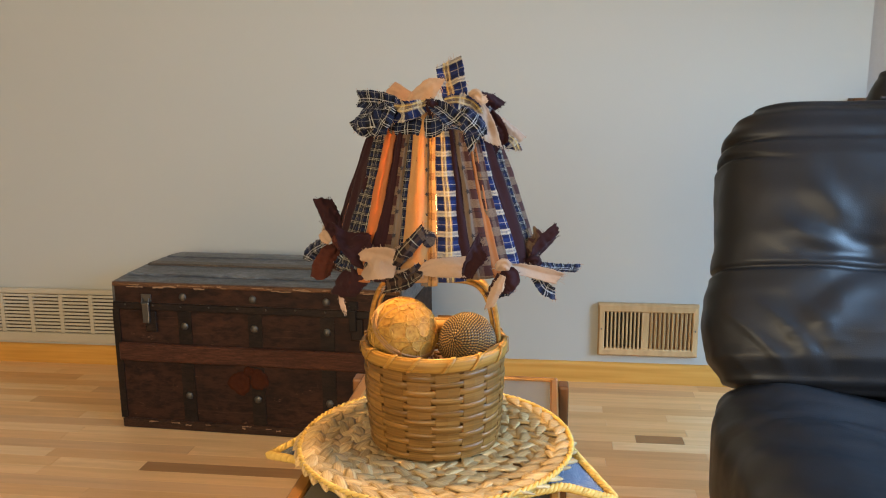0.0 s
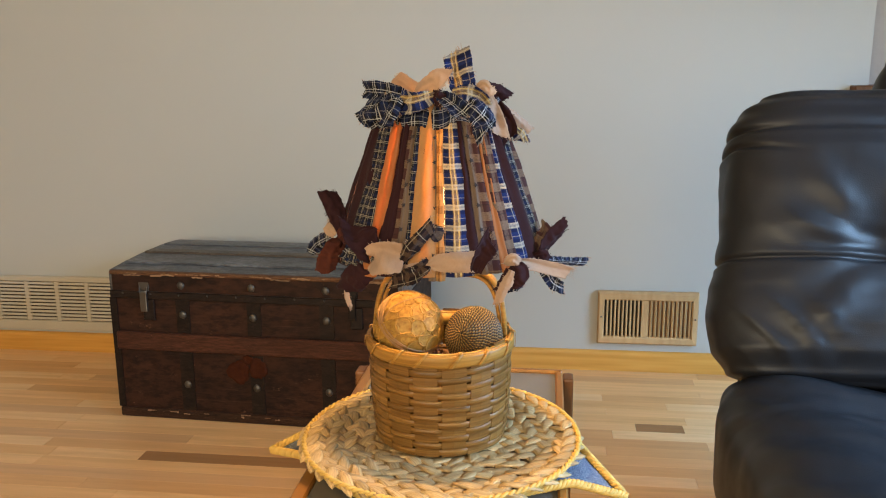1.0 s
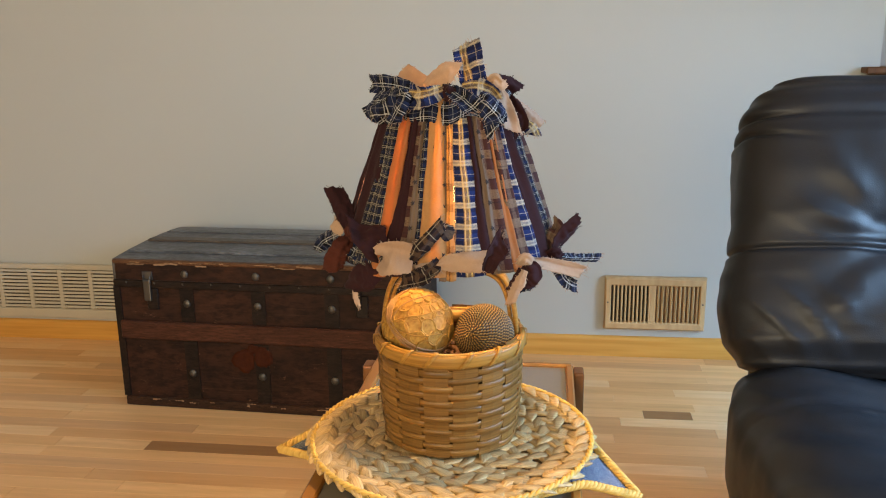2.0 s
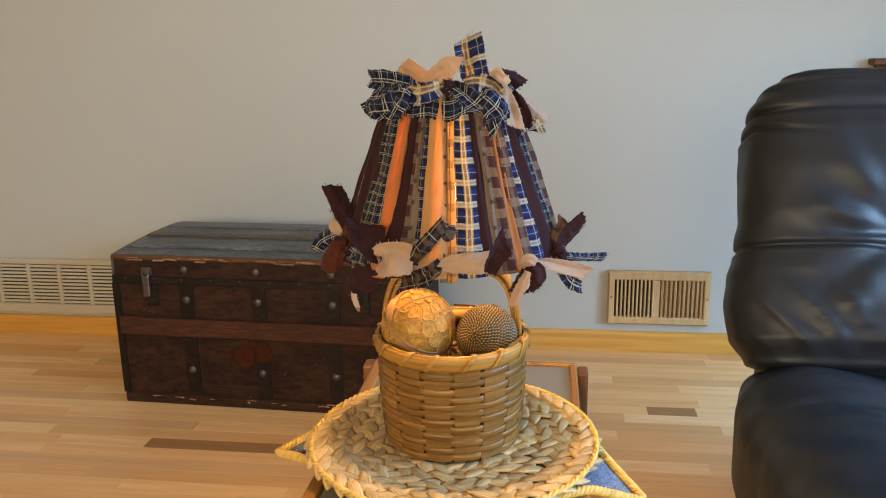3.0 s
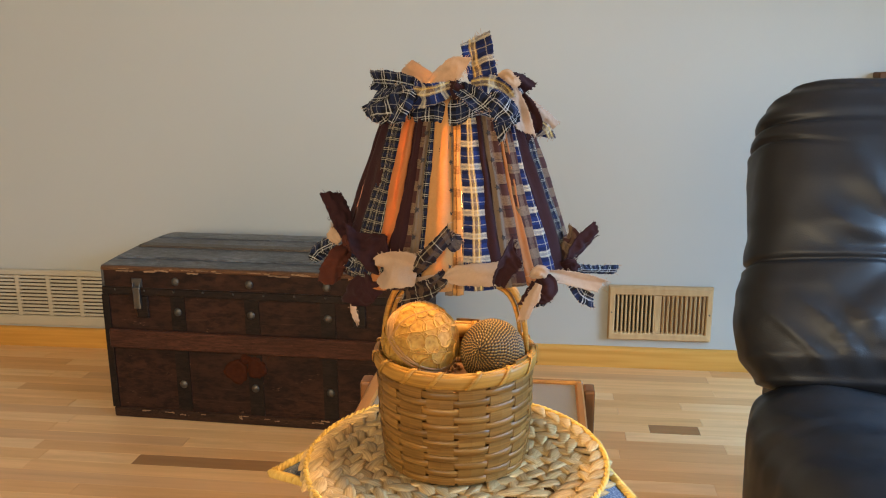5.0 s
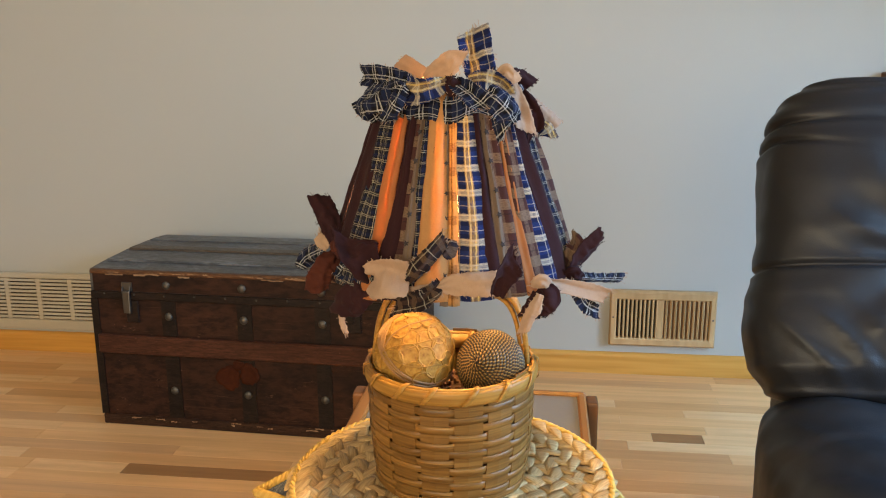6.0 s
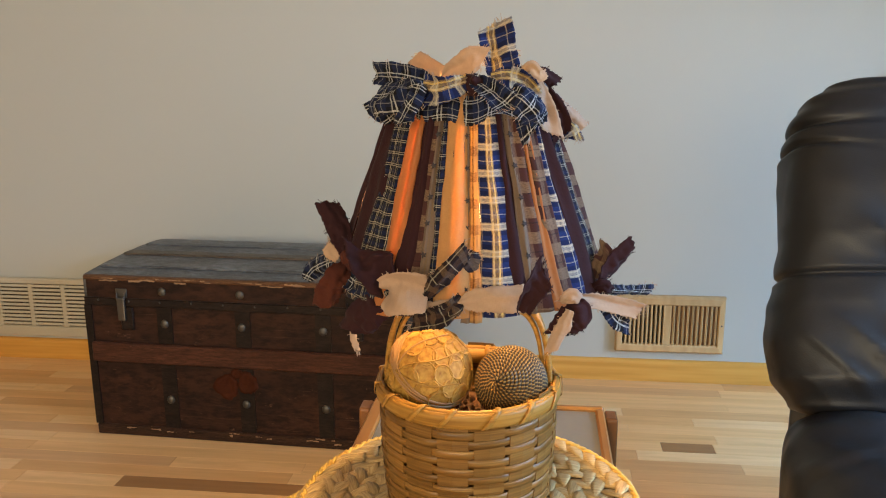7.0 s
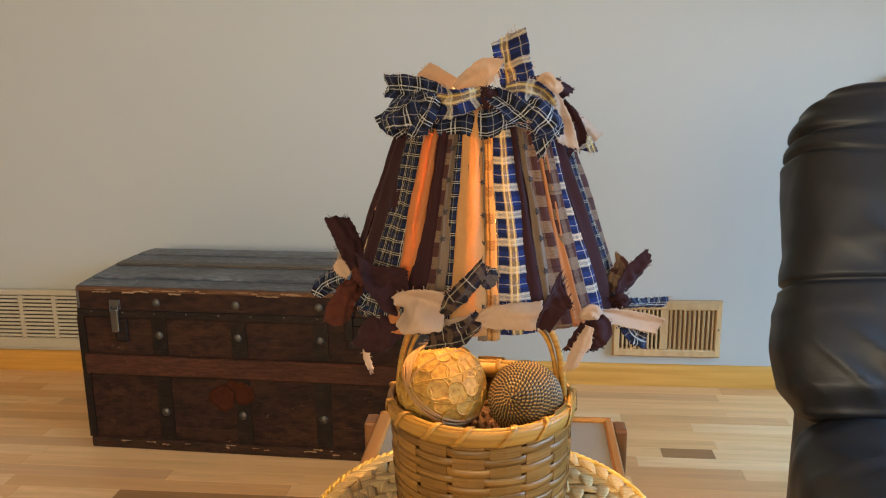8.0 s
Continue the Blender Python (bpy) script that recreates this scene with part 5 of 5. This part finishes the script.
sash()
ribbon("upright_tab", "blue_plaid", [(-0.090, 1.050, 1.000, 0.026), (-0.093, 1.055, 1.019, 0.033), (-0.099, 1.060, 1.043, 0.037), (-0.103, 1.062, 1.063, 0.035)], -0.3)
ribbon("tail", "pale_peach", [(-0.147, 1.060, 1.001, 0.012), (-0.163, 1.080, 1.012, 0.021), (-0.186, 1.110, 1.026, 0.021), (-0.211, 1.140, 1.038, 0.022)], 0.3)
ribbon("tail", "pale_peach", [(-0.156, 1.050, 1.007, 0.010), (-0.142, 1.045, 1.017, 0.018), (-0.124, 1.040, 1.023, 0.029), (-0.111, 1.040, 1.022, 0.032)])
ribbon("loop", "bow_plaid", [(-0.163, 1.030, 1.000, 0.013), (-0.181, 1.030, 1.005, 0.020), (-0.207, 1.035, 1.009, 0.022), (-0.231, 1.045, 1.011, 0.020)])
ribbon("loop", "bow_plaid", [(-0.166, 1.020, 0.998, 0.014), (-0.180, 1.010, 0.994, 0.030), (-0.202, 1.010, 0.989, 0.040), (-0.224, 1.030, 0.986, 0.043)], 0.2)
ribbon("loop", "bow_plaid", [(-0.226, 1.040, 0.988, 0.032), (-0.220, 1.040, 0.975, 0.028), (-0.212, 1.045, 0.963, 0.014)])
ribbon("tail", "bow_plaid", [(-0.169, 1.000, 0.997, 0.013), (-0.175, 0.995, 0.983, 0.019), (-0.183, 0.995, 0.971, 0.020), (-0.191, 1.000, 0.959, 0.020)])
ribbon("loop", "blue_plaid", [(-0.168, 1.012, 0.993, 0.029), (-0.153, 1.000, 0.991, 0.027), (-0.137, 1.000, 0.994, 0.022), (-0.123, 1.015, 1.001, 0.013)])
ribbon("knot", "maroon", [(-0.128, 1.020, 1.003, 0.014), (-0.116, 1.010, 0.997, 0.022), (-0.108, 1.015, 0.999, 0.014)])
ribbon("tail", "bow_plaid", [(-0.114, 1.015, 1.001, 0.014), (-0.098, 1.005, 0.992, 0.022), (-0.084, 1.000, 0.982, 0.026), (-0.072, 1.000, 0.973, 0.020)])
ribbon("loop", "blue_plaid", [(-0.098, 1.020, 1.002, 0.016), (-0.080, 1.020, 1.004, 0.024), (-0.064, 1.030, 0.999, 0.022), (-0.055, 1.035, 0.989, 0.016)])
ribbon("loop", "bow_plaid", [(-0.078, 1.010, 0.992, 0.019), (-0.063, 1.000, 0.982, 0.029), (-0.052, 1.005, 0.971, 0.031), (-0.046, 1.020, 0.961, 0.017)])
ribbon("tail", "bow_plaid", [(-0.066, 1.020, 0.980, 0.020), (-0.061, 1.015, 0.966, 0.025), (-0.056, 1.015, 0.950, 0.023)])
ribbon("knot", "pale_peach", [(-0.067, 1.040, 1.012, 0.010), (-0.059, 1.035, 1.016, 0.014), (-0.051, 1.035, 1.009, 0.013), (-0.044, 1.040, 1.011, 0.008)])
ribbon("tail", "tan", [(-0.057, 1.050, 1.007, 0.013), (-0.050, 1.045, 0.990, 0.021), (-0.044, 1.045, 0.972, 0.024), (-0.037, 1.050, 0.952, 0.018)])
ribbon("tail", "maroon", [(-0.084, 1.120, 1.018, 0.012), (-0.071, 1.140, 1.023, 0.017), (-0.057, 1.150, 1.019, 0.023), (-0.042, 1.155, 1.010, 0.023)])
ribbon("tail", "maroon", [(-0.046, 1.080, 0.998, 0.011), (-0.036, 1.075, 0.980, 0.020), (-0.029, 1.075, 0.964, 0.020), (-0.029, 1.080, 0.949, 0.010)])
ribbon("tail", "tan", [(-0.041, 1.110, 0.993, 0.010), (-0.029, 1.120, 0.978, 0.020), (-0.019, 1.130, 0.967, 0.025), (-0.009, 1.135, 0.960, 0.017)])
ribbon("tail", "blue_plaid", [(-0.028, 1.120, 0.963, 0.012), (-0.020, 1.125, 0.956, 0.019), (-0.016, 1.130, 0.948, 0.019)])
ribbon("tail", "maroon", [(-0.267, 1.030, 0.817, 0.012), (-0.275, 1.045, 0.834, 0.025), (-0.285, 1.055, 0.853, 0.027), (-0.298, 1.062, 0.873, 0.014)])
ribbon("tail", "pale_peach", [(-0.275, 1.030, 0.812, 0.010), (-0.286, 1.040, 0.819, 0.018), (-0.293, 1.050, 0.828, 0.015)])
ribbon("loop", "bow_plaid", [(-0.283, 1.040, 0.809, 0.012), (-0.306, 1.060, 0.800, 0.021), (-0.321, 1.065, 0.791, 0.021), (-0.327, 1.060, 0.781, 0.012)])
ribbon("tail", "rust", [(-0.260, 1.020, 0.806, 0.015), (-0.266, 1.000, 0.794, 0.028), (-0.276, 1.000, 0.779, 0.028), (-0.285, 1.010, 0.760, 0.020)], -0.4)
ribbon("tail", "maroon", [(-0.199, 0.975, 0.782, 0.012), (-0.207, 0.965, 0.800, 0.034), (-0.217, 0.968, 0.817, 0.043), (-0.224, 0.975, 0.831, 0.023)])
ribbon("tail", "maroon", [(-0.198, 0.975, 0.782, 0.012), (-0.211, 0.965, 0.772, 0.031), (-0.226, 0.965, 0.761, 0.039), (-0.241, 0.975, 0.742, 0.027)])
ribbon("tail", "tan", [(-0.237, 0.985, 0.767, 0.009), (-0.243, 0.985, 0.750, 0.008), (-0.245, 0.985, 0.735, 0.007), (-0.241, 0.985, 0.718, 0.005)])
ribbon("loop", "bow_plaid", [(-0.222, 0.990, 0.781, 0.011), (-0.237, 0.990, 0.787, 0.018), (-0.252, 1.000, 0.794, 0.021)])
ribbon("band", "tan", [(-0.200, 0.953, 0.788, 0.029), (-0.184, 0.940, 0.792, 0.038), (-0.167, 0.936, 0.794, 0.038), (-0.150, 0.938, 0.794, 0.034)])
ribbon("band", "tan", [(-0.162, 0.945, 0.777, 0.009), (-0.144, 0.942, 0.779, 0.010), (-0.123, 0.940, 0.784, 0.010)])
ribbon("tail", "brown_plaid", [(-0.149, 0.940, 0.789, 0.012), (-0.138, 0.932, 0.804, 0.019), (-0.123, 0.930, 0.820, 0.018), (-0.108, 0.935, 0.838, 0.014)])
ribbon("knot", "brown_plaid", [(-0.116, 0.940, 0.789, 0.013), (-0.122, 0.930, 0.782, 0.019), (-0.136, 0.935, 0.774, 0.019)])
ribbon("tail", "brown_plaid", [(-0.122, 0.935, 0.779, 0.012), (-0.135, 0.930, 0.772, 0.022), (-0.151, 0.940, 0.766, 0.019), (-0.168, 0.950, 0.761, 0.011)])
ribbon("band", "tan", [(-0.118, 0.938, 0.784, 0.010), (-0.098, 0.936, 0.789, 0.021), (-0.076, 0.938, 0.791, 0.025), (-0.053, 0.944, 0.792, 0.026)])
ribbon("tail", "maroon", [(-0.054, 0.940, 0.779, 0.012), (-0.048, 0.932, 0.795, 0.019), (-0.039, 0.930, 0.810, 0.026), (-0.032, 0.935, 0.822, 0.020)])
ribbon("knot", "tan", [(-0.014, 0.962, 0.787, 0.013), (-0.007, 0.952, 0.794, 0.018), (-0.002, 0.960, 0.789, 0.015)])
ribbon("tail", "tan", [(-0.007, 0.965, 0.791, 0.010), (0.014, 0.985, 0.787, 0.015), (0.040, 1.000, 0.781, 0.017), (0.063, 1.010, 0.774, 0.006)])
ribbon("tail", "maroon", [(-0.012, 0.965, 0.784, 0.013), (-0.002, 0.960, 0.777, 0.031), (-0.010, 0.960, 0.766, 0.027), (-0.017, 0.965, 0.755, 0.009)])
ribbon("tail", "tan", [(-0.008, 0.955, 0.781, 0.008), (-0.013, 0.950, 0.766, 0.014), (-0.019, 0.950, 0.756, 0.013), (-0.026, 0.955, 0.737, 0.005)])
ribbon("tail", "bow_plaid", [(0.002, 0.975, 0.775, 0.010), (-0.003, 0.978, 0.764, 0.017), (-0.007, 0.980, 0.751, 0.012)])
ribbon("tail", "check", [(0.016, 1.060, 0.799, 0.011), (0.019, 1.070, 0.811, 0.021), (0.023, 1.080, 0.823, 0.018), (0.017, 1.090, 0.829, 0.010)])
ribbon("tail", "maroon", [(0.018, 1.050, 0.792, 0.010), (0.028, 1.060, 0.806, 0.021), (0.039, 1.070, 0.819, 0.023), (0.053, 1.080, 0.833, 0.010)])
ribbon("tail", "bow_plaid", [(0.019, 1.080, 0.784, 0.008), (0.041, 1.110, 0.779, 0.012), (0.060, 1.140, 0.776, 0.013), (0.080, 1.160, 0.774, 0.013)])
ribbon("tail", "bow_plaid", [(0.021, 1.060, 0.778, 0.010), (0.032, 1.050, 0.767, 0.018), (0.040, 1.050, 0.756, 0.016), (0.053, 1.060, 0.748, 0.008)])
ribbon("knot", "maroon", [(0.013, 1.050, 0.787, 0.013), (0.023, 1.045, 0.791, 0.019), (0.030, 1.050, 0.786, 0.013)])
ribbon("knot", "rust", [(-0.268, 1.020, 0.818, 0.011), (-0.260, 1.012, 0.810, 0.018), (-0.258, 1.020, 0.801, 0.011)])
ribbon("knot", "dark_plaid", [(-0.199, 0.965, 0.791, 0.011), (-0.191, 0.955, 0.784, 0.017), (-0.190, 0.965, 0.775, 0.011)])
ribbon("tail", "brown_plaid", [(-0.113, 0.945, 0.818, 0.010), (-0.108, 0.950, 0.825, 0.018), (-0.111, 0.955, 0.836, 0.015)])

stand(lamp, (SC.x, SC.y, 0), (0.006, 1.118, 0.1035), -5.1, (0.96, 0.96, 1.0))

# ---- floor boards ----
floor = tagged(part("floor", box(XL - 0.12, XR + 0.12, YB - 0.12, WALL + 0.12, -0.12, -0.008), gap_m), "light hickory strip floor with dark streaks", "floor", kind="structure")
PW = 0.0603
plank_me = bpy.data.meshes.new("floor_board")
pv = [(-0.5, -PW / 2 + 0.0001, -0.009), (0.5, -PW / 2 + 0.0001, -0.009), (0.5, PW / 2 - 0.0001, -0.009), (-0.5, PW / 2 - 0.0001, -0.009),
      (-0.5, -PW / 2 + 0.0001, -0.0003), (0.5, -PW / 2 + 0.0001, -0.0003), (0.5, PW / 2 - 0.0001, -0.0003), (-0.5, PW / 2 - 0.0001, -0.0003),
      (-0.4985, -PW / 2 + 0.0006, 0.0), (0.4985, -PW / 2 + 0.0006, 0.0), (0.4985, PW / 2 - 0.0006, 0.0), (-0.4985, PW / 2 - 0.0006, 0.0)]
pf = [(0, 1, 5, 4), (1, 2, 6, 5), (2, 3, 7, 6), (3, 0, 4, 7), (4, 5, 9, 8), (5, 6, 10, 9), (6, 7, 11, 10), (7, 4, 8, 11), (8, 9, 10, 11)]
plank_me.from_pydata(pv, [], pf)
plank_me.materials.append(floor_m)
brown_me, red_me = plank_me.copy(), plank_me.copy()
brown_me.materials[0], red_me.materials[0] = floor_brown_m, floor_red_m
# boards of a darker tone: row, from, to
DARK = {14: (-1.051, -0.373, brown_me), 8: (0.465, 0.618, brown_me), 1: (-0.003, 0.72, red_me), 16: (-1.95, -0.46, red_me), 9: (-1.75, -1.02, red_me), 12: (-1.73, -0.95, red_me), 4: (-1.55, -0.87, red_me)}
rng = random.Random(21)
rest_v, rest_f = [], []
rows = int((WALL - 0.013 - YB) / PW)
for k in range(rows):
    y = WALL - 0.013 - PW * (k + 0.5)
    x = XL + rng.uniform(-0.9, 0)
    d0, d1, dark_me = DARK.get(k, (99, 99, None))
    while x < XR:
        L = rng.choice((0.45, 0.6, 0.75, 0.9, 1.1, 1.3)) * rng.uniform(0.85, 1.15)
        mesh = plank_me
        if x < d0 < x + L:
            L = d0 - x
        elif abs(x - d0) < 1e-6:
            L, mesh = d1 - d0, dark_me
        a, b = max(x, XL), min(x + L, XR)
        if b - a > 0.005:
            if y > 1.4 and a < 1.6 and b > -3.2:
                ob = new("floor_board", mesh)
                ob.location, ob.scale = ((a + b) / 2, y, 0), (b - a - 0.0006, 1, 1)
                adopt(ob, floor)
            else:
                q = len(rest_v)
                rest_v += [((a + b) / 2 + v[0] * (b - a - 0.0006), y + v[1], v[2]) for v in pv]
                rest_f += [tuple(q + i for i in f) for f in pf]
        x = d0 if abs(x + L - d0) < 1e-6 else x + L
me = bpy.data.meshes.new("floor_boards_rest")
me.from_pydata(rest_v, [], rest_f)
me.materials.append(floor_m)
adopt(tagged(new("floor_boards", me), kind="stuff"), floor)
